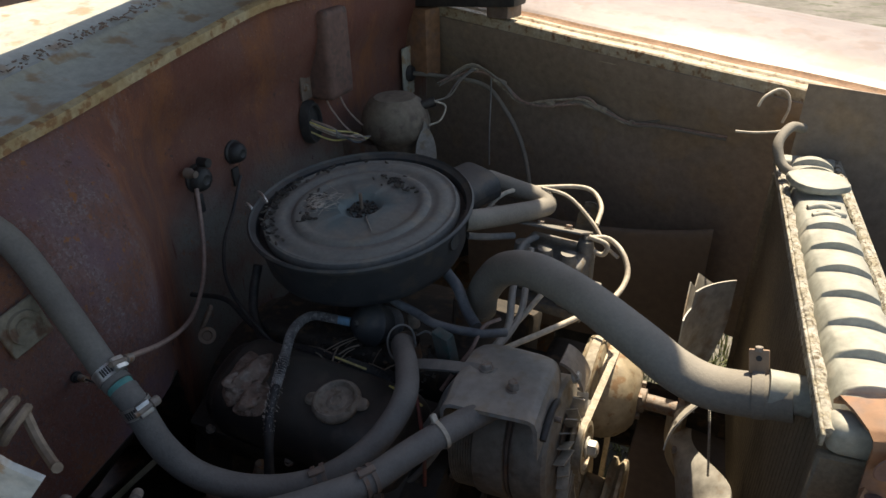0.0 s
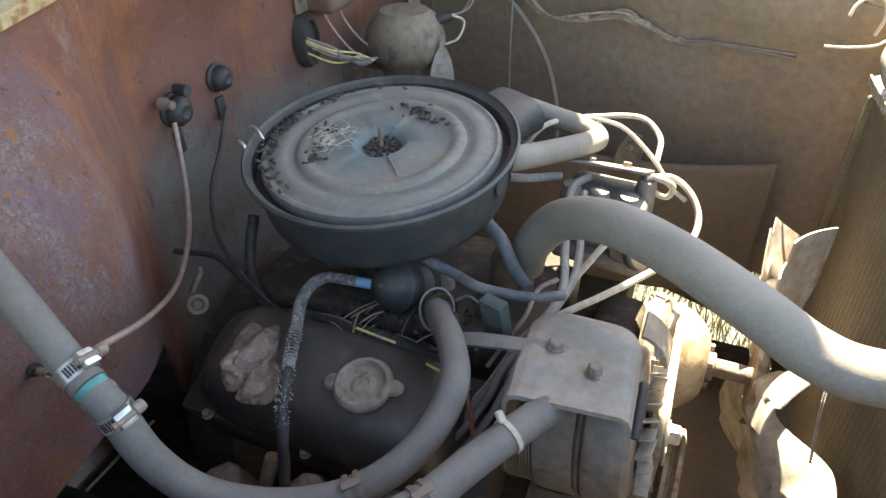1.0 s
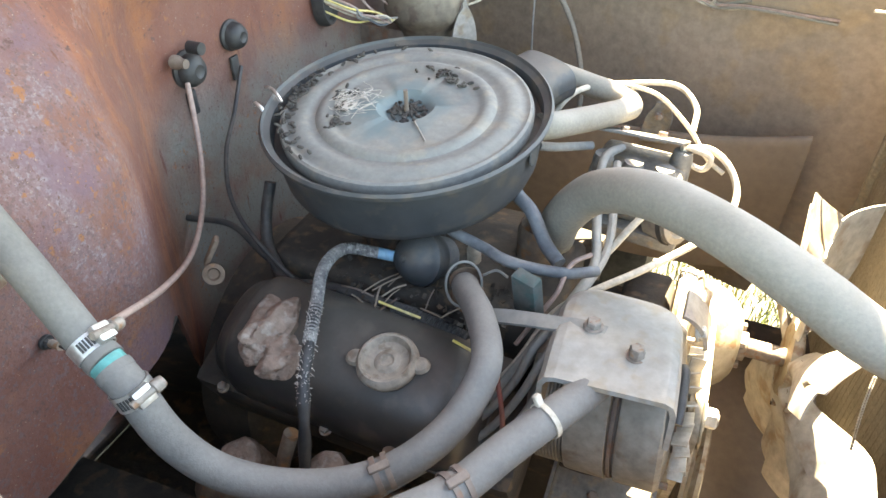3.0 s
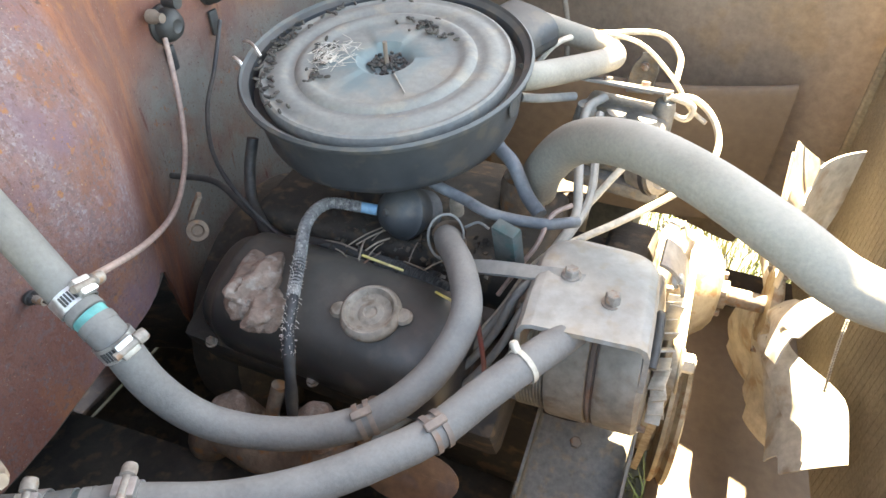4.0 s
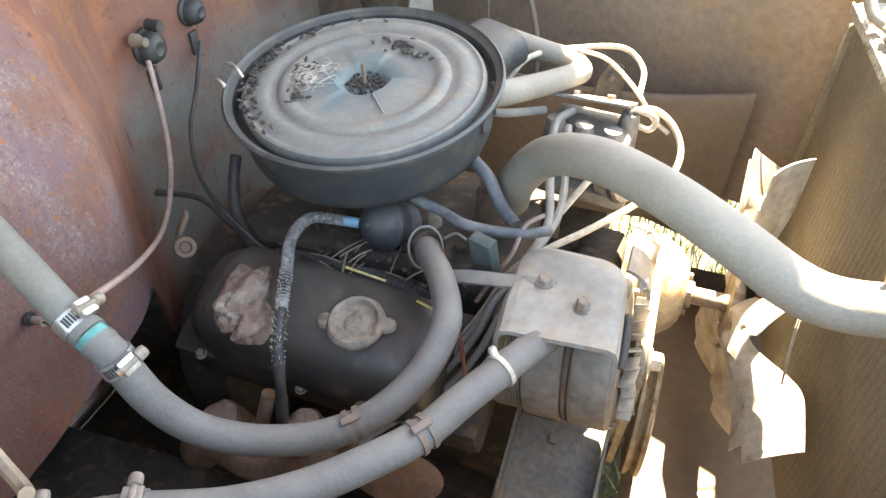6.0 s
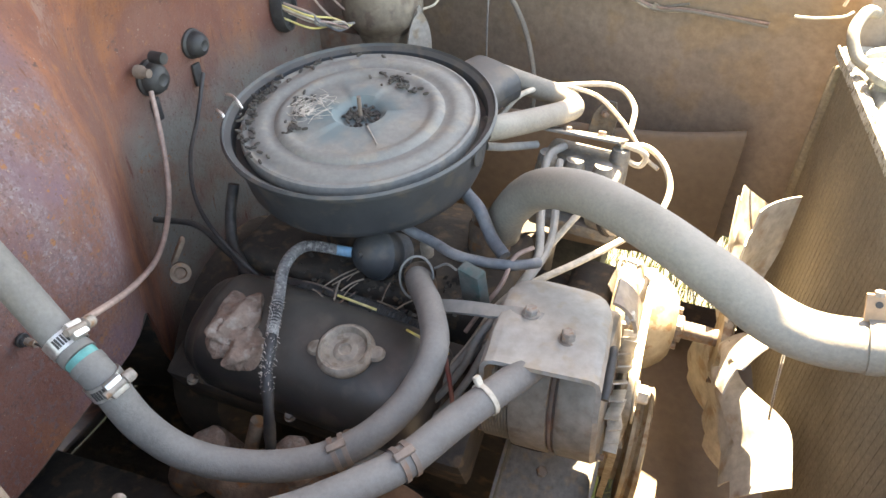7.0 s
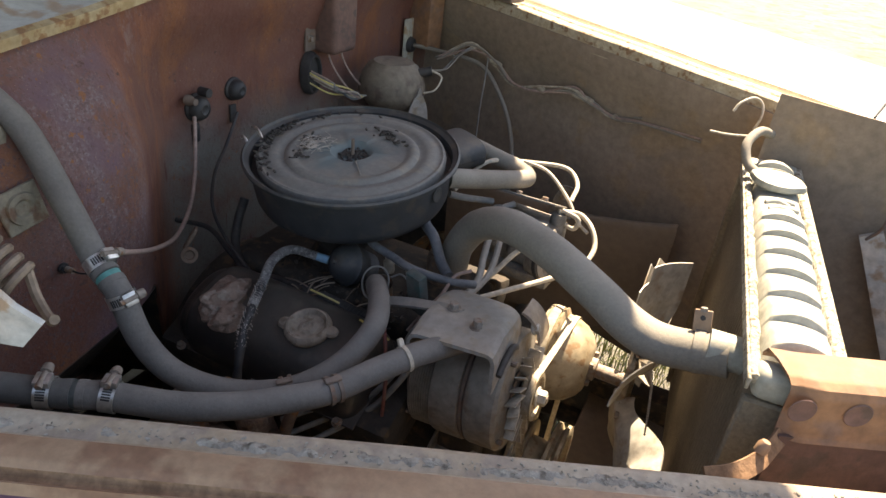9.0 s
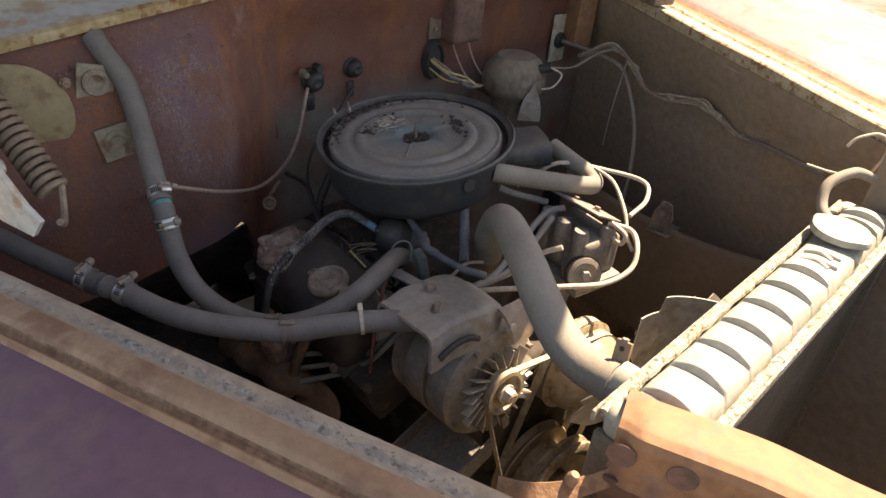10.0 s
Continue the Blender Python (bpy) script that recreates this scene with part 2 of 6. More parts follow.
M_WHITE = material("yellowed_white_rubber", (0.52, 0.46, 0.37), (0.45, 0.4, 0.32), None, 0.6, 0, 120, 40, 0.05)
M_GREYWIRE = material("grey_rubber_tube", (0.17, 0.17, 0.165), (0.22, 0.215, 0.2), None, 0.7, 0, 120, 40, 0.08, DUST, 0.35, contrast=0.6)
M_BLACKWIRE = material("black_wire", (0.03, 0.03, 0.032), (0.06, 0.055, 0.05), None, 0.6, 0, 120, 40, 0.08)
M_PINKWIRE = material("pink_wire", (0.34, 0.235, 0.195), (0.28, 0.2, 0.17), None, 0.6, 0, 120, 40, 0.05)
M_REDWIRE = material("dark_red_wire", (0.22, 0.06, 0.05), (0.2, 0.09, 0.07), None, 0.6, 0, 120, 40, 0.05)
M_BLUE = material("blue_grey_hose", (0.095, 0.105, 0.118), (0.14, 0.146, 0.15), None, 0.65, 0, 90, 30, 0.08)
M_BLUEFIT = material("blue_plastic", (0.16, 0.35, 0.5), (0.25, 0.4, 0.5), None, 0.5, 0, 90, 30, 0.05)
M_TEAL = material("teal_plastic", (0.05, 0.24, 0.22), (0.08, 0.27, 0.25), None, 0.5, 0, 90, 30, 0.05)
M_TEALBOX = material("green_grey_box", (0.05, 0.066, 0.063), (0.09, 0.1, 0.095), (0.04, 0.075, 0.072), 0.7, 0, 80, 30, 0.15)
M_BRAID = material("frayed_braid", (0.3, 0.29, 0.27), (0.16, 0.15, 0.15), (0.4, 0.38, 0.35), 0.9, 0, 300, 60, 1.0)
M_HINGE = material("pale_hinge_paint", (0.44, 0.45, 0.43), (0.5, 0.44, 0.37), (0.36, 0.26, 0.18), 0.55, 0, 60, 14, 0.1)
M_SPRING = material("brown_spring", (0.2, 0.15, 0.11), (0.25, 0.195, 0.15), None, 0.7, 0.2, 90, 30, 0.15)
M_DARK = material("black_rubber", (0.022, 0.022, 0.024), (0.05, 0.048, 0.045), None, 0.6, 0, 90, 30, 0.2)
M_MASTER = material("dusty_brown_can", (0.15, 0.122, 0.092), (0.18, 0.148, 0.11), (0.12, 0.088, 0.066), 0.75, 0, 80, 16, 0.15, DUST, 0.3)
M_BOX = material("grey_brown_box", (0.15, 0.115, 0.095), (0.19, 0.145, 0.115), (0.2, 0.11, 0.07), 0.75, 0, 70, 16, 0.15)
M_RELAY = material("red_brown_box", (0.12, 0.068, 0.056), (0.15, 0.085, 0.068), (0.09, 0.06, 0.05), 0.75, 0, 70, 16, 0.2)
M_GROUND = material("dry_ground", (0.11, 0.1, 0.085), (0.16, 0.15, 0.13), (0.075, 0.08, 0.05), 0.95, 0, 12, 1.6, 0.6)
M_GRASS = material("weeds", (0.1, 0.14, 0.04), (0.24, 0.22, 0.09), None, 0.8, 0, 60, 8, 0.1)
M_STRAW = material("yellow_straw", (0.6, 0.5, 0.14), (0.5, 0.42, 0.2), None, 0.7, 0, 90, 30, 0.05)
M_DROPPING = material("dark_droppings", (0.03, 0.026, 0.024), (0.07, 0.06, 0.05), None, 0.9, 0, 200, 60, 0.3)
M_WEB = material("pale_nest_fibre", (0.6, 0.56, 0.5), (0.5, 0.42, 0.36), None, 0.9, 0, 200, 60, 0.3)


# ---- mesh helpers ----
def link(name, bm, mat, parent=None, label="", smooth=True):
    me = bpy.data.meshes.new(name)
    bmesh.ops.recalc_face_normals(bm, faces=bm.faces)
    bm.to_mesh(me)
    bm.free()
    for p in me.polygons:
        p.use_smooth = smooth
    if smooth:
        me.set_sharp_from_angle(angle=radians(38))
    me.materials.append(mat)
    ob = new(name, me)
    if parent:
        ob.parent = parent
    if label:
        ob["label"] = label
    return ob


def part(name, bm, mat, parent, label="", smooth=True):
    return link(name, bm, mat, parent, label, smooth)


def thing(name, label, category, group="", kind=""):
    return tagged(new(name), label, category, group, kind)


def spline(pts, n=8):
    """Catmull-Rom through the points."""
    p = [Vector(q) for q in pts]
    p = [p[0] * 2 - p[1]] + p + [p[-1] * 2 - p[-2]]
    out = []
    for i in range(1, len(p) - 2):
        a, b, c, d = p[i - 1 : i + 3]
        for k in range(n):
            t = k / n
            out.append(0.5 * (2 * b + (c - a) * t + (2 * a - 5 * b + 4 * c - d) * t * t + (3 * b - a - 3 * c + d) * t**3))
    return out + [p[-2]]


def tube(pts, radius, segs=14, n=8, bm=None, smooth_line=True, caps=True):
    """A round tube along the points; radius a number or a function of 0..1."""
    bm = bm or bmesh.new()
    line = spline(pts, n) if smooth_line else [Vector(q) for q in pts]
    rf = radius if callable(radius) else (lambda s: radius)
    tan = [(line[min(i + 1, len(line) - 1)] - line[max(i - 1, 0)]).normalized() for i in range(len(line))]
    up = tan[0].orthogonal().normalized()
    rings = []
    for i, (c, t) in enumerate(zip(line, tan)):
        up = (up - t * up.dot(t)).normalized()
        side = t.cross(up)
        r = rf(i / (len(line) - 1))
        rings.append([bm.verts.new(c + (up * math.cos(a) + side * math.sin(a)) * r) for a in (2 * math.pi * k / segs for k in range(segs))])
    for a, b in zip(rings, rings[1:]):
        for k in range(segs):
            bm.faces.new((a[k], a[(k + 1) % segs], b[(k + 1) % segs], b[k]))
    if caps:
        bm.faces.new(rings[0][::-1])
        bm.faces.new(rings[-1])
    return bm


def axes(origin, axis, up=(0, 0, 1)):
    """A frame at origin whose z runs along axis."""
    z = Vector(axis).normalized()
    u = Vector(up)
    x = u.cross(z)
    x = x.normalized() if x.length > 1e-4 else z.orthogonal().normalized()
    y = z.cross(x)
    m = Matrix((x, y, z)).transposed().to_4x4()
    m.translation = origin
    return m


def lathe(profile, m, segs=40, bm=None, wobble=None):
    """(radius, height) pairs turned about the local z of m."""
    bm = bm or bmesh.new()
    rings = []
    for r, h in profile:
        if r < 1e-6:
            rings.append([bm.verts.new(m @ Vector((0, 0, h)))])
        else:
            rings.append([bm.verts.new(m @ Vector((r * math.cos(a), r * math.sin(a), h))) for a in (2 * math.pi * k / segs for k in range(segs))])
    for a, b in zip(rings, rings[1:]):
        for k in range(segs):
            j = (k + 1) % segs
            f = [a[k % len(a)], a[j % len(a)], b[j % len(b)], b[k % len(b)]]
            f = list(dict.fromkeys(f))
            if len(f) > 2:
                bm.faces.new(f)
    return bm


def box(size, m, bevel=0.003, segs=2, bm=None, taper=None):
    bm = bm or bmesh.new()
    r = bmesh.ops.create_cube(bm, size=1)
    for v in r["verts"]:
        v.co = Vector((v.co.x * size[0], v.co.y * size[1], v.co.z * size[2]))
        if taper and v.co.z > 0:
            v.co.x *= taper[0]
            v.co.y *= taper[1]
    if bevel:
        es = list({e for v in r["verts"] for e in v.link_edges})
        res = bmesh.ops.bevel(bm, geom=es, offset=bevel, segments=segs, affect="EDGES", profile=0.6)
        vs = {v for f in res["faces"] for v in f.verts} | {v for v in r["verts"] if v.is_valid}
        todo = set(vs)
        for v in vs:
            for e in v.link_edges:
                todo.update(e.verts)
    else:
        todo = r["verts"]
    for v in todo:
        v.co = m @ v.co
    return bm


def sheet(fn, nu, nv, thick, bm=None):
    """A sheet fn(u, v), u and v from 0 to 1, with a thickness along its normals."""
    bm = bm or bmesh.new()
    P = [[Vector(fn(i / nu, j / nv)) for j in range(nv + 1)] for i in range(nu + 1)]

    def normal(i, j):
        a = P[min(i + 1, nu)][j] - P[max(i - 1, 0)][j]
        b = P[i][min(j + 1, nv)] - P[i][max(j - 1, 0)]
        return a.cross(b).normalized()

    A = [[bm.verts.new(P[i][j]) for j in range(nv + 1)] for i in range(nu + 1)]
    B = [[bm.verts.new(P[i][j] - normal(i, j) * thick) for j in range(nv + 1)] for i in range(nu + 1)]
    for i in range(nu):
        for j in range(nv):
            bm.faces.new((A[i][j], A[i + 1][j], A[i + 1][j + 1], A[i][j + 1]))
            bm.faces.new((B[i][j], B[i][j + 1], B[i + 1][j + 1], B[i + 1][j]))
    rim = [(i, 0) for i in range(nu)] + [(nu, j) for j in range(nv)] + [(i, nv) for i in range(nu, 0, -1)] + [(0, j) for j in range(nv, 0, -1)]
    for (i, j), (k, q) in zip(rim, rim[1:] + rim[:1]):
        bm.faces.new((A[i][j], B[i][j], B[k][q], A[k][q]))
    return bm


def extrude_profile(profile, a, b, side, up, bm=None):
    """A closed profile of (side, up) pairs swept from a to b."""
    bm = bm or bmesh.new()
    a, b, side, up = Vector(a), Vector(b), Vector(side), Vector(up)
    ra = [bm.verts.new(a + side * s + up * h) for s, h in profile]
    rb = [bm.verts.new(b + side * s + up * h) for s, h in profile]
    n = len(profile)
    for i in range(n):
        bm.faces.new((ra[i], ra[(i + 1) % n], rb[(i + 1) % n], rb[i]))
    bm.faces.new(ra[::-1])
    bm.faces.new(rb)
    return bm


def hexbolt(name, at, axis, r, parent, mat=None, washer=True, h=None):
    m = axes(at, axis)
    h = h or r * 1.1
    bm = lathe([(0, h), (r * 0.82, h), (r, h * 0.85), (r, 0), (0, 0)], m, 6)
    if washer:
        lathe([(0, 0.001), (r * 1.3, 0.001), (r * 1.35, 0), (r * 1.3, -0.002), (0, -0.002)], m, 20, bm)
    return part(name, bm, mat or M_BOLT, parent)


def lerp(a, b, t):
    return a + (b - a) * t


def step(a, b, x):
    t = min(1, max(0, (x - a) / (b - a)))
    return t * t * (3 - 2 * t)


def table(x, xs, ys):
    return float(np.interp(x, xs, ys))


def wob(p, s, k):
    return noise.noise(Vector(p) * s) * k


def single(name, bm, mat, label, category):
    return tagged(link(name, bm, mat), label, category)


# ---- setting: ground, firewall, cowl, fenders ----
def ground_sheet():
    bm = bmesh.new()
    xs = [-400, -60, -12, -4] + [x * 0.25 for x in range(-8, 13)] + [5, 12, 60, 400]
    g = [[bm.verts.new((x, y, 0.0 + (wob((x, y, 0), 1.1, 0.03) if abs(x) < 4 and abs(y) < 4 else 0))) for y in xs] for x in xs]
    for i in range(len(xs) - 1):
        for j in range(len(xs) - 1):
            bm.faces.new((g[i][j], g[i + 1][j], g[i + 1][j + 1], g[i][j + 1]))
    ob = link("ground", bm, M_GROUND)
    return tagged(ob, "dry bare earth with sparse weeds", "ground", "", "structure")


ground_sheet()


def weeds():
    bm = bmesh.new()
    rng = random.Random(5)
    for k in range(6500):
        x, y = rng.uniform(0.4, 1.25), rng.uniform(-0.3, 1.6)
        a, h, lean = rng.uniform(0, 6.28), rng.uniform(0.02, 0.075), rng.uniform(0.1, 0.9)
        d, w = Vector((math.cos(a), math.sin(a), 0)), Vector((-math.sin(a), math.cos(a), 0)) * rng.uniform(0.0015, 0.003)
        p = Vector((x, y, -0.01))
        q, t = p + d * h * lean * 0.4 + Vector((0, 0, h * 0.7)), p + d * h * lean + Vector((0, 0, h))
        v = [bm.verts.new(c) for c in (p - w, p + w, q + w * 0.7, q - w * 0.7, t)]
        bm.faces.new(v[:4])
        bm.faces.new((v[3], v[2], v[4]))
    ob = link("grass", bm, M_GRASS)
    tagged(ob, "short yellow-green weeds on the ground below", "grass", "", "stuff")


weeds()


def fw_x(y, z):
    """Front face of the firewall: set forward beside the engine, recessed behind it, drawn back to the cowl at its top."""
    near = table(z, (0.5, 0.8, 1.0, 1.1, 1.18, 1.24, 1.3), (0.02, 0.10, 0.115, 0.115, 0.085, 0.04, 0.02))
    mid = -0.025 + 0.03 * step(0.12, 0.3, y) + 0.035 * step(1.15, 1.27, z)
    f = step(-0.29, -0.05, y)
    return lerp(near, mid, f) + wob((y * 2, z * 2, 0), 3, 0.004)


def cowl_z(y):
    return table(y, (-0.9, -0.53, -0.35, -0.17, 0.0, 0.185, 0.4, 0.6, 0.9), (1.185, 1.24, 1.263, 1.285, 1.31, 1.338, 1.352, 1.34, 1.25))


def fw_bottom(y):
    return table(y, (-0.85, -0.44, -0.22, -0.12, 0.9), (0.80, 0.825, 0.875, 0.55, 0.5))


def firewall():
    def fn(u, v):
        y = -0.86 + 1.72 * u
        z = lerp(fw_bottom(y), cowl_z(y), v)
        return (fw_x(y, z), y, z)

    ob = link("firewall", sheet(fn, 120, 40, 0.006), M_FIREWALL)
    return tagged(ob, "rusted red primer firewall with grey worn patches", "firewall", "", "structure")


wall = firewall()


def underbody():
    # toe board and cab floor are added black sheets that darken the gap
    def toe(u, v):
        y = -0.86 + 1.72 * u
        zb = fw_bottom(y)
        return (fw_x(y, zb) - 0.004 - 0.28 * v, y, zb - 0.33 * v * (zb - 0.45) / 0.4)

    tagged(link("toe_shade_panel", sheet(toe, 40, 8, 0.004), M_BLOCK), "black toe board added to darken the gap below the firewall", "panel", "", "structure")
    tagged(link("unseen_cab_floor", box((1.6, 1.7, 0.02), pose(-0.98, 0, 0.48), 0.004, 1), M_BLOCK), "unseen black cab floor added to block light", "floor", "", "structure")
    for y in (-0.42, 0.46):
        r = thing("frame_rail", "rusty black chassis frame rail below the engine", "frame rail", "frame rails")
        part("web", box((3.0, 0.006, 0.15), pose(0.3, y, 0.44), 0.002, 1), M_BLOCK, r)
        for z in (0.365, 0.515):
            part("flange", box((3.0, 0.06, 0.006), pose(0.3, y + (0.03 if y < 0 else -0.03), z), 0.002, 1), M_BLOCK, r)
    c = thing("cross_member", "rusty black front cross member below the engine", "cross member")
    part("beam", box((0.16, 0.86, 0.1), pose(0.46, 0.02, 0.42), 0.015, 2), M_BLOCK, c)
    for sx in (-1, 1):
        part("flange", box((0.02, 0.84, 0.008), pose(0.46 + sx * 0.088, 0.02, 0.376), 0.002, 1), M_BLOCK, c)
    for y in (-0.3, 0.34):
        part("engine_mount", box((0.09, 0.08, 0.05), pose(0.46, y, 0.493), 0.012, 2), M_RUST_IRON, c, "rusty engine mount")
    # unseen wheels added to block light, set back clear of the lit grass
    for y in (-0.74, 0.86):
        w = thing("front_wheel", "unseen worn black front tyre on a rusty rim, added to block light", "wheel", "front wheels")
        m = axes((0.22, y, 0.36), (0, 1, 0))
        part("tyre", lathe([(0.2, -0.08), (0.3, -0.1), (0.345, -0.085), (0.36, -0.06), (0.36, 0.06), (0.345, 0.085), (0.3, 0.1), (0.2, 0.08), (0.2, -0.08)], m, 48), M_DARK, w)
        part("rim", lathe([(0.2, -0.08), (0.18, -0.06), (0.17, 0.0), (0.06, 0.02), (0, 0.02)], m, 36), M_RUST_IRON, w)


underbody()


def near_shade_panel():
    # black sheet put in the gap, where only deep shade shows
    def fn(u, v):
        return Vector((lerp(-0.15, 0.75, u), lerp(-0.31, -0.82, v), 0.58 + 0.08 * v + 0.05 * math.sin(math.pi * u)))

    tagged(link("near_shade_panel", sheet(fn, 20, 10, -0.004), M_BLOCK), "black wheelhouse panel added to keep the gap beside the engine dark", "panel", "", "structure")


near_shade_panel()
# black sheet covers the ground below the engine, in place of shade
tagged(link("underside_shade_sheet", box((0.95, 0.9, 0.006), pose(0.18, 0.0, 0.33), 0.002, 1), M_BLOCK), "black sheet added to keep the ground below the engine dark", "panel", "", "structure")


def unseen_cab_walls():
    # cab walls out of view, added to keep light from under the engine
    for y, nm in ((-0.93, "cab_side_near"), (0.98, "cab_side_far")):
        tagged(link(nm, box((1.6, 0.02, 1.1), pose(-0.85, y, 0.82), 0.006, 1), M_FENDER_PURPLE), "unseen maroon cab side panel added to block light behind the engine bay", "panel", "", "structure")
    tagged(link("cab_back", box((0.02, 1.9, 1.1), pose(-1.66, 0.02, 0.82), 0.006, 1), M_FENDER_PURPLE), "unseen maroon cab back panel added to block light", "panel", "", "structure")


unseen_cab_walls()


def cowl():
    prof = [(0.016, -0.012), (0.018, 0.002), (0.008, 0.006), (-0.02, 0.008), (-0.075, 0.022), (-0.085, 0.03), (-0.10, 0.03), (-0.13, 0.038), (-0.2, 0.045), (-0.5, 0.07)]

    def strip(a, b):
        def fn(u, v):
            y = -0.86 + 1.72 * u
            k = a + (b - a) * v
            dx, dz = table(k, range(len(prof)), [p[0] for p in prof]), table(k, range(len(prof)), [p[1] for p in prof])
            return (fw_x(y, cowl_z(y)) + dx + wob((y, k, 0), 9, 0.0015), y, cowl_z(y) + dz)

        return fn

    ob = tagged(link("cowl_panel", sheet(strip(2, 9), 80, 14, 0.003), M_COWL), "faded cream painted cowl panel under the windscreen", "cowl", "", "structure")
    part("lip", sheet(strip(0, 2), 80, 4, 0.003), M_COWL_LIP, ob, "yellowed rusty lip")
    bm = bmesh.new()
    for i in range(500):
        y = random.uniform(-0.7, 0.8)
        x = fw_x(y, cowl_z(y)) - 0.1 + random.gauss(0, 0.012)
        s = random.uniform(0.0015, 0.004)
        box((s * random.uniform(1, 3), s, s * 0.4), pose(x, y, cowl_z(y) + 0.034, random.uniform(-30, 30), random.uniform(-30, 30), random.uniform(0, 360)), 0, 1, bm)
    tagged(link("leaf_litter", bm, M_MUD, None, "", False), "dry leaf litter along the cowl seam", "litter", "", "stuff")


cowl()

# fender edges: point, direction along, outward normal
NE_A, NE_B = Vector((0.02, -0.791, 1.078)), Vector((1.75, -0.009, 1.085))
NE_D = (NE_B - NE_A).normalized()
NE_N = Vector((NE_D.y, -NE_D.x, 0)).normalized()
FE_A, FE_B = Vector((-0.02, 0.785, 1.245)), Vector((1.5, 0.36, 1.13))
FE_D = (FE_B - FE_A).normalized()
FE_N = Vector((-FE_D.y, FE_D.x, 0)).normalized()


def near_fender():
    root = thing("near_fender", "weathered front fender with tan rusty ledge and faded maroon side", "fender")
    bands = (
        ("inner_ledge", [(-0.002, -0.03), (0.0, 0.0), (0.006, 0.003), (0.026, 0.001), (0.03, 0.004)], M_LEDGE_GREY, "grey-tan inner ledge"),
        ("ledge", [(0.03, 0.004), (0.04, 0.005), (0.052, 0.004), (0.057, 0.0)], M_FENDER_TAN, "orange-tan faded ledge"),
        ("groove", [(0.057, 0.0), (0.06, -0.005), (0.065, -0.006), (0.067, -0.002)], M_GROOVE, "rusty brown groove"),
        ("bead", [(0.067, -0.002), (0.07, 0.0), (0.074, -0.008)], M_FENDER_TAN, "worn bead"),
    )
    prof_side = [(0.074, -0.008), (0.12, -0.016), (0.2, -0.03), (0.29, -0.06), (0.35, -0.12), (0.38, -0.22), (0.385, -0.72)]

    def surf(prof):
        def fn(u, v):
            k = v * (len(prof) - 1)
            s, h = table(k, range(len(prof)), [p[0] for p in prof]), table(k, range(len(prof)), [p[1] for p in prof])
            p = NE_A.lerp(NE_B, u) + NE_N * s + Vector((0, 0, h))
            return p + Vector((0, 0, wob(p, 8, 0.0015)))

        return fn

    for nm, prof, mat, lab in bands:
        part(nm, sheet(surf(prof), 70, 12, -0.0025), mat, root, lab)

    def crust(u, v):
        p = NE_A.lerp(NE_B, u) + NE_N * (0.008 + 0.018 * v)
        return p + Vector((0, 0, -0.0008 + 0.004 * max(0, 0.75 + 0.8 * noise.noise(p * 45) + 0.6 * noise.noise(p * 170) + 0.35 * noise.noise(p * 380)) * math.sin(math.pi * v)))

    part("dirt_crust", sheet(crust, 500, 10, -0.001), M_DIRT_STRIP, root, "grey crust of dirt along the ledge")
    part("side_panel", sheet(surf(prof_side), 40, 24, -0.0025), M_FENDER_PURPLE, root, "faded maroon side panel")
    bm = bmesh.new()
    for i in range(700):
        u = random.random()
        p = NE_A.lerp(NE_B, u) + NE_N * (0.017 + random.gauss(0, 0.0045)) + Vector((0, 0, 0.003))
        s = random.uniform(0.0006, 0.0018)
        box((s * 1.6, s, s * 0.5), Matrix.Translation(p) @ pose(0, 0, 0, random.uniform(-20, 20), 0, random.uniform(0, 360)), 0, 1, bm)
    part("dirt", bm, M_DIRT_STRIP, root, "grey dirt caked along the ledge", False)
    # inner apron under the ledge
    def apron(u, v):
        p = NE_A.lerp(NE_B, u * 0.62)
        return p + NE_N * 0.012 + Vector((0, 0, -0.02 - 0.55 * v))

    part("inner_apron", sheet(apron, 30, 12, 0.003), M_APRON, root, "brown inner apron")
    return root


near_fender()


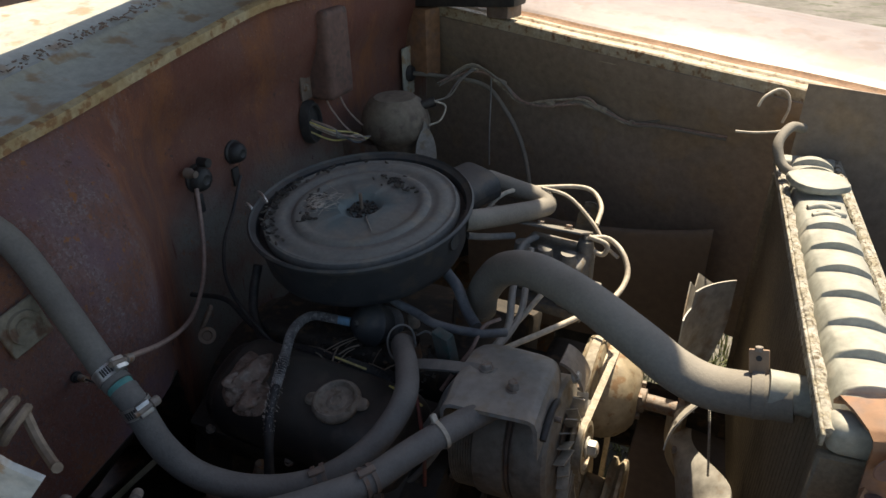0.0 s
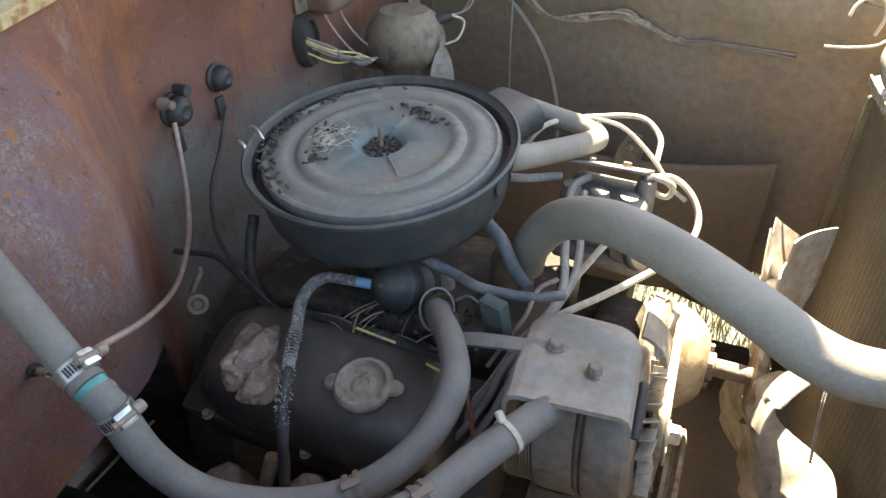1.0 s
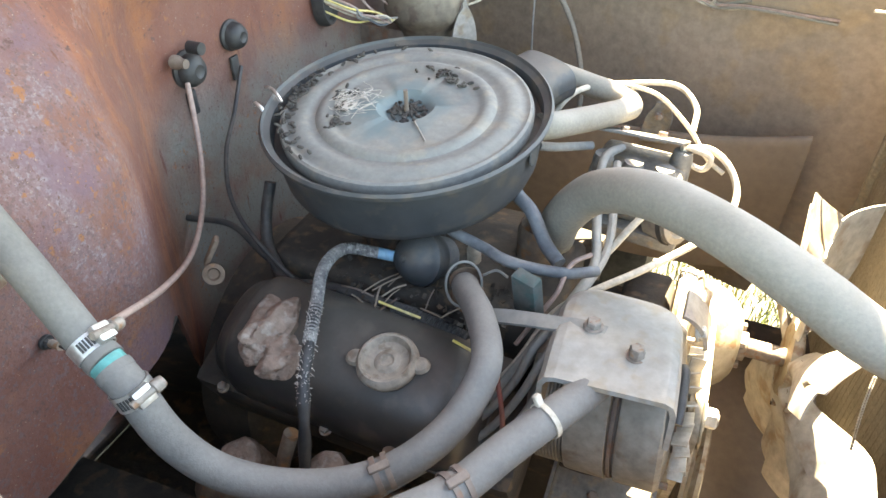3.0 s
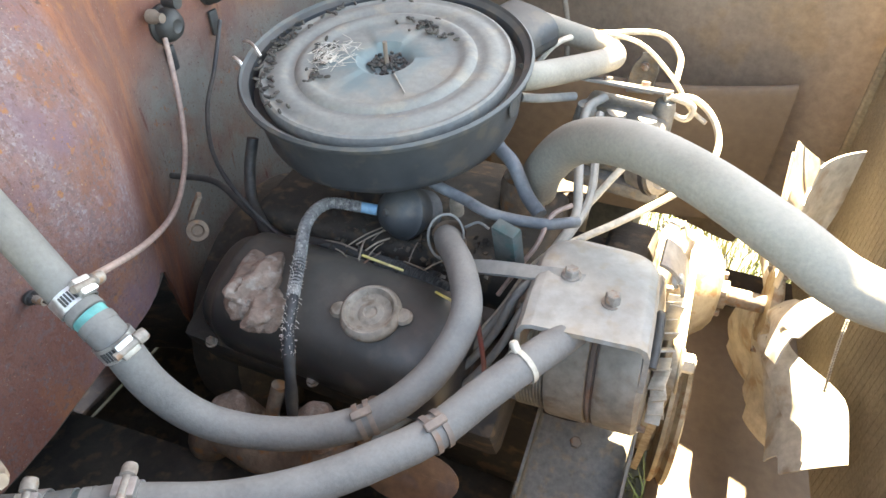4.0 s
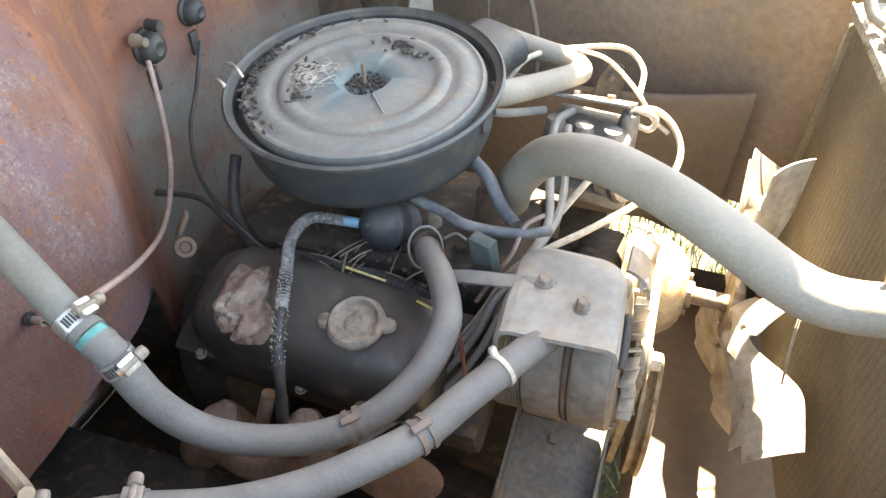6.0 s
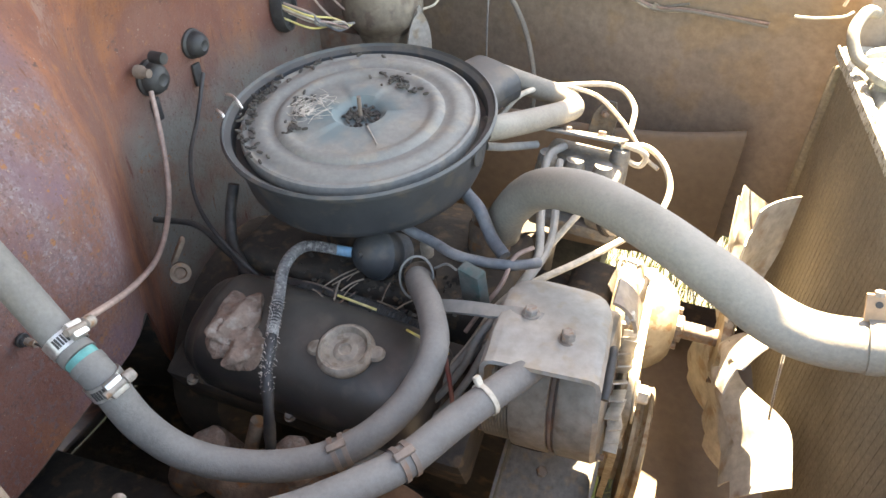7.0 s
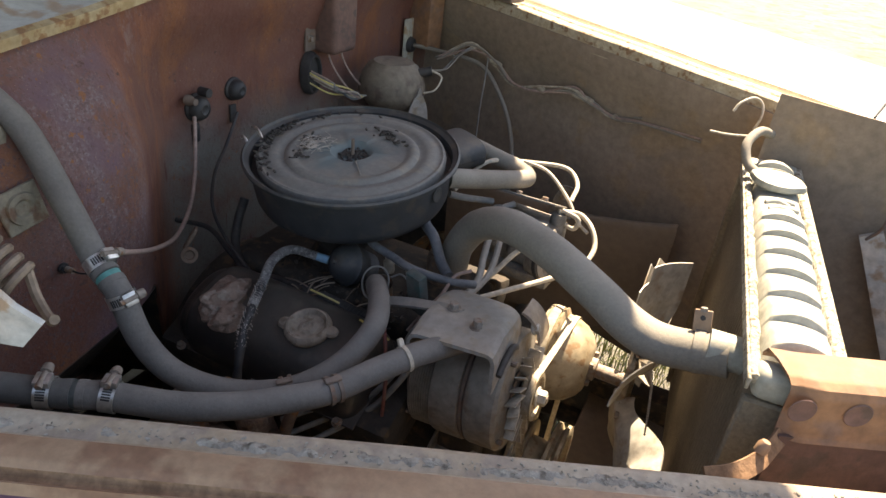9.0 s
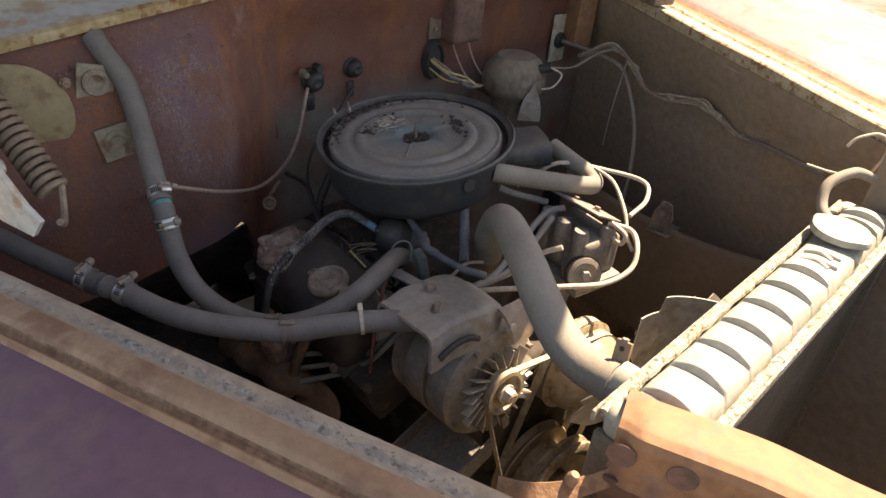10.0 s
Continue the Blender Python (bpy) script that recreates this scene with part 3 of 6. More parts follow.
def far_fender():
    root = thing("far_fender", "sun-bleached pale front fender with rusty gutter", "fender")
    gut = [(0.0, -0.035), (0.0, 0.0), (0.004, 0.003), (0.022, 0.003), (0.026, -0.001), (0.046, -0.0015), (0.052, 0.003), (0.06, 0.004)]
    rustp = [(0.06, 0.004), (0.064, 0.0), (0.09, 0.001), (0.098, 0.005)]
    top = [(0.098, 0.005), (0.11, 0.01), (0.2, 0.026), (0.36, 0.036), (0.5, 0.03), (0.58, -0.02), (0.62, -0.12), (0.63, -0.75)]

    def surf(prof):
        def fn(u, v):
            k = v * (len(prof) - 1)
            s, h = table(k, range(len(prof)), [p[0] for p in prof]), table(k, range(len(prof)), [p[1] for p in prof])
            p = FE_A.lerp(FE_B, u) + FE_N * s + Vector((0, 0, h))
            return p + Vector((0, 0, wob(p, 8, 0.002)))

        return fn

    part("gutter", sheet(surf(gut[:5]), 60, 18, 0.0025), M_GUTTER, root, "rusty cream gutter along the bonnet edge")
    part("channel", sheet(surf(gut[4:6]), 60, 4, 0.0025), M_GUTTER, root, "grimy channel floor")
    part("lip", sheet(surf(gut[5:]), 60, 8, 0.0025), M_GUTTER, root, "cream inner lip")
    part("seam", sheet(surf(rustp), 60, 9, 0.0025), M_GROOVE, root, "broad brown rusty seam")
    part("top_panel", sheet(surf(top), 50, 30, 0.0025), M_FENDER_PINK, root, "sun-bleached pinkish top panel")
    a = FE_A.lerp(FE_B, 0.69)
    part("joint", tube([a + FE_N * s + Vector((0, 0, h + 0.001)) for s, h in top[:5]], 0.0022, 6), M_DARK, root, "dark panel joint")
    return root


far_fender()


def far_apron():
    def fn(u, v):
        p = FE_A.lerp(FE_B, u * 0.9)
        off = 0.05 * step(0, 0.25, v)
        z = p.z - 0.02 - (0.7 - 0.14 * step(0.77, 0.8, p.x) * (1 - step(0.9, 0.95, p.x))) * v
        return Vector((p.x, p.y, z)) + FE_N * off + FE_N * wob((p.x, z, 0), 5, 0.006)

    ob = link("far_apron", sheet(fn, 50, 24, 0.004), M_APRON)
    tagged(ob, "dirty brown inner apron of the far fender", "apron", "", "structure")
    return ob


far_apron()


def wheelhouse():
    def fn(u, v):
        x = lerp(0.25, 0.787, u)
        prof = [(0.02, -0.012), (0.012, 0.0), (0.004, 0.002), (0.0, -0.003), (0.0, -0.07), (0.02, -0.29)]
        k = v * (len(prof) - 1)
        s, h = table(k, range(6), [p[0] for p in prof]), table(k, range(6), [p[1] for p in prof])
        return Vector((x, 0.53 - 0.03 * u + s, 0.85 + 0.04 * u ** 3 - 0.012 * math.sin(math.pi * u) + h))

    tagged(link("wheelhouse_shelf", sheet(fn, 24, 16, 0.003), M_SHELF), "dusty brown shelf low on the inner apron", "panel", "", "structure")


wheelhouse()


def corner_post():
    m = Matrix.Translation((0.035, 0.735, 1.16)) @ pose(0, 0, 0, 0, 0, -20)
    ob = link("corner_brace", box((0.10, 0.05, 0.16), m, 0.006), M_ORANGE_PANEL)
    tagged(ob, "orange rusty corner brace between firewall and fender", "brace")
    ob2 = thing("grommet_plate", "pale steel plate with black grommet on the firewall corner", "plate")
    part("plate", box((0.006, 0.055, 0.12), pose(0.018, 0.70, 1.09), 0.003), M_COWL, ob2)
    part("grommet", lathe([(0, 0.012), (0.008, 0.014), (0.016, 0.012), (0.019, 0.006), (0.02, 0)], axes((0.021, 0.70, 1.085), (1, 0, 0)), 24), M_DARK, ob2, "black rubber grommet")


corner_post()


def hood():
    """The open bonnet above, on its hinges at the cowl."""
    def fn(u, v):
        x = 1.0 * v
        y = lerp(-0.8 + 0.2 * x, min(1.1, 1.315 - 0.906 * x), u)
        return Vector((x - 0.02 - 0.09 * (1 - v), y, 1.385 + x - 0.04 * (2 * u - 1) ** 2))

    ob = link("bonnet", sheet(fn, 30, 30, 0.02), M_FENDER_PURPLE)
    tagged(ob, "open bonnet panel in faded maroon paint", "bonnet")


hood()


# ---- radiator and its support ----
RAD_O = Vector((0.912, -0.262, 0))
RAD_V = Vector((-0.078, 0.997, 0))
RAD_U = Vector((0.997, 0.078, 0))


def radiator():
    root = thing("radiator", "dusty grey radiator with ribbed top tank", "radiator")
    L, W, Z = 0.677, 0.096, 1.098

    def P(u, v, z):
        return RAD_O + RAD_U * u + RAD_V * v + Vector((0, 0, z))

    # tank: arched across, with raised ribs
    bm = bmesh.new()
    nv, nu = 440, 20
    grid = []
    for j in range(nv + 1):
        v = 0.03 + (L - 0.06) * j / nv
        ph = ((v - 0.05) / 0.056) % 1.0
        rib = 0.0 if (v < 0.05 or 0.41 < v < 0.58) else 0.0085 * step(0.0, 0.06, ph) * (1 - step(0.45, 1.0, ph))
        end = step(0.03, 0.05, v) * (1 - step(L - 0.05, L - 0.03, v))
        row = []
        for i in range(nu + 1):
            s = i / nu
            u = 0.012 + (W - 0.024) * s
            arch = math.sin(math.pi * s) ** 0.6
            row.append(bm.verts.new(P(u, v, Z - 0.012 + (0.012 + 0.012 * arch + rib * arch) * max(0.05, end) * min(1, arch * 2))))
        grid.append(row)
    for j in range(nv):
        for i in range(nu):
            bm.faces.new((grid[j][i], grid[j][i + 1], grid[j + 1][i + 1], grid[j + 1][i]))
    part("top_tank", bm, M_RAD, root, "grey ribbed top tank")
    for k, (v, u0, u1) in enumerate(((0.424, 0.03, 0.062), (0.436, 0.036, 0.07), (0.449, 0.026, 0.058), (0.461, 0.034, 0.066))):
        part("embossing", tube([P(u0, v, Z + 0.009), P((u0 + u1) / 2, v + 0.004 * (-1) ** k, Z + 0.0125), P(u1, v + 0.001, Z + 0.009)], 0.005, 10), M_RAD, root)
    for s in (0.006, W - 0.006):
        bm = tube([P(s + random.gauss(0, 0.0007), 0.01 + (L - 0.02) * k / 60, Z - 0.004 + random.gauss(0, 0.0012)) for k in range(61)], lambda q: 0.0062, 8, 1)
        part("seam", bm, M_SOLDER, root, "crusted solder seam")
        part("header_flange", box((0.004, L, 0.014), Matrix.Translation(P(s + (0.006 if s > 0.02 else -0.006), L / 2, Z - 0.008)) @ pose(0, 0, 0, 0, 0, math.degrees(math.atan2(-RAD_V.x, RAD_V.y))), 0.001, 1), M_SOLDER, root)
    rz = math.degrees(math.atan2(-RAD_V.x, RAD_V.y))
    part("tank_end", box((W - 0.008, 0.034, 0.034), Matrix.Translation(P(W / 2, L - 0.018, Z - 0.013)) @ pose(0, 0, 0, 0, 0, rz), 0.012, 4), M_RAD, root, "rounded far end of the tank")
    part("tank_end", box((W - 0.01, 0.034, 0.036), Matrix.Translation(P(W / 2 + 0.001, 0.022, Z - 0.0125)) @ pose(0, 0, 0, 0, 0, rz), 0.015, 4), M_RAD, root, "rounded near end of the tank")
    # core with fins
    part("core", box((W - 0.0222, L - 0.03, 0.5), Matrix.Translation(P(W / 2, L / 2, Z - 0.265)) @ pose(0, 0, 0, 0, 0, rz), 0.002, 1), M_CORE, root, "brown finned core")
    fin = part("fin", box((W - 0.022, L - 0.04, 0.0016), pose(0, 0, 0), 0, 1), M_CORE, root)
    fin.matrix_local = Matrix.Translation(P(W / 2, L / 2, Z - 0.03)) @ pose(0, 0, 0, 0, 0, rz)
    for k in range(1, 60):
        f = fin.copy()
        scene.collection.objects.link(f)
        f.matrix_local = Matrix.Translation(P(W / 2, L / 2, Z - 0.03 - 0.0078 * k)) @ pose(0, 0, 0, 0, 0, rz)
    core_tube = part("core_tube", box((W - 0.0214, 0.0022, 0.48), pose(0, 0, 0), 0, 1), M_CORE, root)
    core_tube.matrix_local = Matrix.Translation(P(W / 2, 0.03, Z - 0.265)) @ pose(0, 0, 0, 0, 0, rz)
    for k in range(1, 44):
        f = core_tube.copy()
        scene.collection.objects.link(f)
        f.matrix_local = Matrix.Translation(P(W / 2, 0.03 + k * (L - 0.06) / 43, Z - 0.265)) @ pose(0, 0, 0, 0, 0, rz)
    for v in (0.012, L - 0.006):
        part("side_frame", box((W - 0.004, 0.012, 0.49), Matrix.Translation(P(W / 2, v, Z - 0.275)) @ pose(0, 0, 0, 0, 0, rz), 0.003, 1), M_CORE, root)
    # filler neck and cap
    c = P(W * 0.45, 0.52, Z + 0.006)
    part("filler_neck", lathe([(0.026, -0.02), (0.026, 0.012), (0.031, 0.014), (0.031, 0.017)], axes(c, (0, 0, 1)), 40), M_RAD, root)
    bm = bmesh.new()
    prof = [(0, 0.023), (0.014, 0.0235), (0.02, 0.022), (0.03, 0.0225), (0.037, 0.02), (0.039, 0.015), (0.038, 0.011)]
    mm = axes(c, (0, 0, 1), (0.3, 1, 0))
    lathe(prof, mm, 48, bm)
    for v in bm.verts:
        q = mm.inverted() @ v.co
        a, r = math.atan2(q.y, q.x), math.hypot(q.x, q.y)
        if r > 0.028:
            k = 1 + 0.13 * max(0, math.cos(2 * a)) ** 6
            v.co = mm @ Vector((q.x * k, q.y * k, q.z))
    part("radiator_cap", bm, M_RAD, root, "dusty pressed steel cap with two ears")
    # outlet neck towards the engine
    n0 = P(0.02, 0.11, Z - 0.05)
    part("outlet_neck", tube([n0, n0 - RAD_U * 0.05], 0.021, 24, 2), M_RAD, root)
    # overflow hose
    part("overflow_hose", tube([P(0.02, 0.555, Z + 0.012), P(-0.002, 0.575, Z + 0.022), P(-0.01, 0.60, Z + 0.046), P(0.008, 0.64, Z + 0.06), P(0.03, 0.67, Z + 0.05)], 0.0078, 12), M_RADHOSE, root, "dusty overflow hose")
    return root


radiator()


def near_support():
    root = thing("radiator_support", "orange-tan steel radiator support bracket with two holes", "bracket")
    d = Vector((0.905, 0.425, 0)).normalized()
    n = Vector((-d.y, d.x, 0))
    o = Vector((0.951, -0.285, 1.121))

    def shell(u, v):
        # face, rolled top edge and flange in one folded sheet; the end is rounded and dips
        prof = [(-0.005, -0.062), (-0.002, -0.057), (0.0, -0.03), (0.0, -0.012), (0.003, -0.004), (0.012, 0.0), (0.035, 0.001), (0.056, -0.002), (0.062, -0.012)]
        k = v * (len(prof) - 1)
        a, h = table(k, range(9), [q[0] for q in prof]), table(k, range(9), [q[1] for q in prof])
        r = step(0.0, 0.05, u)
        dip = 0.014 * step(0.25, 0.55, u) - 0.045 * step(0.6, 1.0, u)
        return o + d * (0.42 * u) + n * (a + 0.012 * (1 - r)) + Vector((0, 0, h - 0.006 * (1 - r) - dip))

    part("shell", sheet(shell, 50, 40, 0.004), M_ORANGE_PANEL, root, "folded orange-tan sheet")
    for s in (0.031, 0.084):
        part("hole", lathe([(0.0, 0.0002), (0.0105, 0.0004), (0.0125, 0.0009), (0.0135, 0.0)], axes(o + d * (s - 0.022) + Vector((0, 0, -0.026)) - n * 0.0008, -n), 28), M_RELAY, root, "dark bolt hole")
    def leg(u, v):
        return o + d * (0.22 * u) + Vector((0, 0, -0.06 - 0.3 * v)) + n * 0.004

    part("leg", sheet(leg, 10, 10, 0.004), M_RELAY, root, "dark brown lower plate")

    line = spline([(0.955, -0.262, 1.066), (0.945, -0.29, 1.062), (0.934, -0.316, 1.06), (0.915, -0.342, 1.058), (0.892, -0.36, 1.057)], 5)

    def brace(u, v):
        p = line[min(len(line) - 1, int(round(u * (len(line) - 1))))]
        return p + Vector((0.45, -0.5, -0.75)).normalized() * (v * 0.018)

    part("brace", sheet(brace, 25, 4, 0.003), M_GROOVE, root, "bent brown strap")
    part("nub", lathe([(0.006, 0), (0.006, 0.008), (0.004, 0.012), (0, 0.013)], axes((0.936, -0.313, 1.058), (0.2, 0.2, 1)), 14), M_FENDER_TAN, root)
    return root


near_support()


def front_baffle():
    a, b = Vector((0.884, 0.44, 1.214)), Vector((1.7, 0.30, 1.19))

    def fn(u, v):
        p = a.lerp(b, u)
        return Vector((p.x, p.y, p.z - 0.62 * v))

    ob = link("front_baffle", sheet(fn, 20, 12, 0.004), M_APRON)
    tagged(ob, "dark brown baffle panel ahead of the radiator", "panel", "", "structure")

    def fn2(u, v):
        return Vector((1.62 + 0.02 * math.sin(u * 40), lerp(-0.5, 0.5, u), 1.16 - 0.75 * v))

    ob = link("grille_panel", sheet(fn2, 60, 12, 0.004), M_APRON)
    tagged(ob, "dark inner side of the front grille panel", "panel", "", "structure")


front_baffle()

# ---- engine ----
AC_M = pose(0.281, 0.025, 1.067, 6.5, -1.2, 0)


def engine():
    root = thing("engine", "oily black truck engine block with rusty manifold", "engine")
    bm = box((0.50, 0.26, 0.34), pose(0.36, 0.02, 0.62), 0.03, 3)
    part("block", bm, M_BLOCK, root)
    # cylinder heads lean outward
    for s in (-1, 1):
        part("cylinder_head", box((0.42, 0.115, 0.1), Matrix.Translation((0.31, s * 0.185 + 0.01, 0.762)) @ pose(0, 0, 0, 22 * -s, 0, 0), 0.012, 2), M_BLOCK, root)
    part("intake", box((0.40, 0.2, 0.09), pose(0.31, 0.015, 0.83), 0.02, 3), M_BLOCK, root)
    part("carburettor", lathe([(0.05, -0.03), (0.055, 0.0), (0.045, 0.02), (0.06, 0.05), (0.06, 0.09), (0.05, 0.11)], axes((0.28, 0.01, 0.89), (0, 0, 1)), 24), M_BLOCK, root)
    part("bell_housing", lathe([(0.2, -0.06), (0.2, 0.02), (0.17, 0.05), (0.1, 0.06), (0, 0.06)], axes((0.1, 0.0, 0.62), (1, 0, 0)), 40), M_BLOCK, root)
    part("timing_cover", box((0.07, 0.22, 0.26), pose(0.6, 0.06, 0.68), 0.02, 3), M_BLOCK, root)
    # exhaust manifold and plug bosses below the valve cover
    part("exhaust_manifold", tube([(0.13, -0.29, 0.62), (0.155, -0.295, 0.655), (0.21, -0.30, 0.675), (0.27, -0.30, 0.69), (0.33, -0.30, 0.712), (0.375, -0.285, 0.72), (0.40, -0.26, 0.70)], lambda s: 0.026 + 0.005 * math.sin(s * 19), 18), M_RUST_IRON, root, "rusty cast exhaust manifold")
    for x, y, z in ((0.2, -0.287, 0.715), (0.325, -0.287, 0.757)):
        bm = lathe([(0.028, -0.04), (0.027, 0.0), (0.024, 0.016), (0.026, 0.022), (0.022, 0.034), (0.012, 0.039), (0.0, 0.04)], axes((x, y, z), (0, -0.3, 0.95)), 22)
        for v in bm.verts:
            v.co += Vector((wob(v.co * 3, 22, 0.004), 0, wob(v.co * 3 + Vector((3, 1, 0)), 25, 0.003)))
        part("manifold_port", bm, M_MUD, root, "pale crusted port boss")
    for x, z in ((0.252, 0.735), (0.382, 0.77)):
        part("plug_tube", tube([(x - 0.012, -0.295, z - 0.08), (x, -0.285, z), (x + 0.012, -0.27, z + 0.055)], 0.009, 14), M_RUST_IRON, root, "rusty tube beside the port")
    return root


engine()


def valve_cover():
    root = thing("valve_cover", "dusty black pressed steel valve cover", "valve cover")
    M = Matrix.Translation((0.298, -0.19, 0.851)) @ pose(0, 0, 0, 22, 0, -2)
    def barrel(u, v):
        # a rounded barrel lying along the engine, with domed ends and a step near the rear one
        k = 2 * u - 1
        end = max(0.0, 1 - abs(k) ** 9) ** 0.5
        waist = 0.93 + 0.07 * step(-0.80, -0.72, k)
        a = math.pi * v
        c, h = math.cos(a), math.sin(a)
        y = -0.078 * math.copysign(abs(c) ** 0.8, c)
        z = 0.084 * abs(h) ** 0.8
        return M @ Vector((0.174 * (k + 0.0), y * (0.45 + 0.55 * end) * waist, -0.04 + z * end * waist))

    bm = sheet(barrel, 60, 36, 0.002)
    part("cover", bm, M_VC, root)
    part("flange", box((0.352, 0.156, 0.006), M @ Matrix.Translation((0, 0, -0.042)), 0.003, 2), M_VC, root)
    for x, y in ((-0.15, -0.078), (0.0, -0.078), (0.15, -0.078)):
        hexbolt("bolt", M @ Vector((x, y, -0.038)), M.to_3x3() @ Vector((0, 0, 1)), 0.006, root)
    # oil filler cap with two wings
    cm = M @ Matrix.Translation((0.068, -0.002, 0.043))
    cm = cm @ pose(0, 0, 0, -10, 0, 12)
    cap = part("oil_cap", lathe([(0.027, -0.008), (0.033, -0.002), (0.035, 0.004), (0.034, 0.0095), (0.0305, 0.0135), (0.0275, 0.0135), (0.0255, 0.0095), (0.024, 0.006), (0.015, 0.005), (0.011, 0.0075), (0.008, 0.008), (0.006, 0.006), (0, 0.006)], cm, 44), M_CAP, root, "dusty brown oil filler cap with two wings")
    for s in (-1, 1):
        part("wing", lathe([(0, -0.006), (0.009, -0.005), (0.0125, 0.0), (0.01, 0.0045), (0.005, 0.0065), (0, 0.007)], cm @ Matrix.Translation((s * 0.036, 0, 0.004)) @ Matrix.Diagonal((0.95, 0.85, 1, 1)), 20), M_CAP, cap)
    return root


valve_cover()


def lump(name, at, size, mat, label, category, seed=0, n=3, rough=0.35, ns=2.2):
    bm = bmesh.new()
    bmesh.ops.create_icosphere(bm, subdivisions=n, radius=1)
    for v in bm.verts:
        k = 1 + rough * noise.noise(v.co * ns + Vector((seed, 0, 0))) + 0.07 * noise.noise(v.co * 4.5 + Vector((0, seed, 0))) - 0.22 * max(0, noise.noise(v.co * 3.4 + Vector((seed, seed, 5))) - 0.42) * 4
        v.co = Vector((v.co.x * size[0], v.co.y * size[1], v.co.z * size[2])) * k + Vector(at)
    return tagged(link(name, bm, mat), label, category)


lump("mud_lump", (0.218, -0.212, 0.886), (0.034, 0.046, 0.025), M_MUD, "dried lump of pale brown mud on the valve cover", "mud", 3, 5, 0.45, 1.5)
lump("mud_lump", (0.248, -0.24, 0.881), (0.024, 0.03, 0.017), M_MUD, "small dried mud crumb on the valve cover", "mud", 9, 4, 0.45, 1.5)


# ---- air cleaner ----
def air_cleaner():
    root = thing("air_cleaner", "round black air cleaner with a dusty grey ribbed lid", "air cleaner")
    m = Matrix.Identity(4)
    R = 0.174
    pan = [(0.06, -0.1), (0.1, -0.096), (0.13, -0.088), (0.146, -0.08), (0.155, -0.072), (0.16, -0.06), (0.167, -0.004), (0.172, 0.004), (R, 0.008), (R + 0.003, 0.005), (R + 0.002, 0.0), (R - 0.002, 0.004), (0.165, 0.0), (0.163, -0.016), (0.12, -0.02)]
    part("pan", lathe(pan, m, 72), M_BLACK_CAN, root, "black enamelled pan with rolled rim")
    lid = [(0.1535, -0.014), (0.1545, -0.004), (0.1525, 0.002), (0.149, 0.0035), (0.146, 0.002), (0.142, 0.0015), (0.137, 0.004), (0.128, 0.0055), (0.120, 0.0045), (0.116, 0.002), (0.11, 0.002), (0.106, 0.0055), (0.1, 0.007), (0.094, 0.0055), (0.09, 0.003), (0.085, 0.002), (0.06, 0.003), (0.036, 0.003), (0.03, 0.0), (0.024, -0.006), (0, -0.007)]
    bm = lathe(lid, m, 96)
    # pressed radial sector: one half of the inner face stands a little higher
    for v in bm.verts:
        q = v.co
        r, a = math.hypot(q.x, q.y), math.degrees(math.atan2(q.y, q.x))
        if 0.033 < r < 0.084:
            k = step(-52, -47, a) * (1 - step(14, 20, a)) + step(76, 82, a) * (1 - step(132, 138, a)) + (1 - step(-118, -113, a)) * step(-176, -171, a)
            v.co.z += 0.0026 * k
    lid_ob = part("lid", bm, M_LID, root, "dusty grey lid with pressed rings")
    p, q = (Vector((math.cos(radians(-49)) * r, math.sin(radians(-49)) * r, 0.0042)) for r in (0.038, 0.08))
    part("crease", tube([p, q], lambda k: 0.0013 - 0.0005 * k, 8, 4), M_BRACKET, lid_ob, "paler crease")
    part("stud", tube([Vector((0, 0, -0.008)), Vector((0.002, 0, 0.026))], 0.0028, 10, 2), M_BOX, root, "rusty wing stud")
    a = radians(-7)
    part("side_hole", lathe([(0, 0.0012), (0.011, 0.0012), (0.012, 0.0)], axes(Vector((math.cos(a) * 0.168, math.sin(a) * 0.168, -0.02)), (math.cos(a), math.sin(a), 0)), 20), M_DARK, root, "dark round hole")
    # spout on the far side
    def duct(u, v):
        ang = 2 * math.pi * u
        p = Vector((0.07, 0.10, -0.04)).lerp(Vector((0.118, 0.205, -0.045)), v)
        e = Vector((0.9, -0.42, 0)).normalized()
        w = 0.048
        cx, cz = math.cos(ang), math.sin(ang)
        k = 0.7
        return p + e * (w * math.copysign(abs(cx) ** k, cx)) + Vector((0, 0, 0.026 * math.copysign(abs(cz) ** k, cz)))

    part("snorkel", sheet(duct, 32, 6, 0.002), M_BLACK_CAN, root, "dusty grey intake snorkel")
    # wire clips on the rim
    for pts in (((-0.19, -0.018, 0.008), (-0.178, -0.024, 0.013), (-0.166, -0.03, 0.012), (-0.155, -0.036, 0.003)), ((-0.184, -0.052, 0.004), (-0.176, -0.058, 0.011), (-0.166, -0.062, 0.008), (-0.158, -0.066, -0.004))):
        part("clip", tube(pts, 0.0024, 8), M_STEEL, root, "bright wire clip")
    root.matrix_world = AC_M
    return root


air_cleaner()


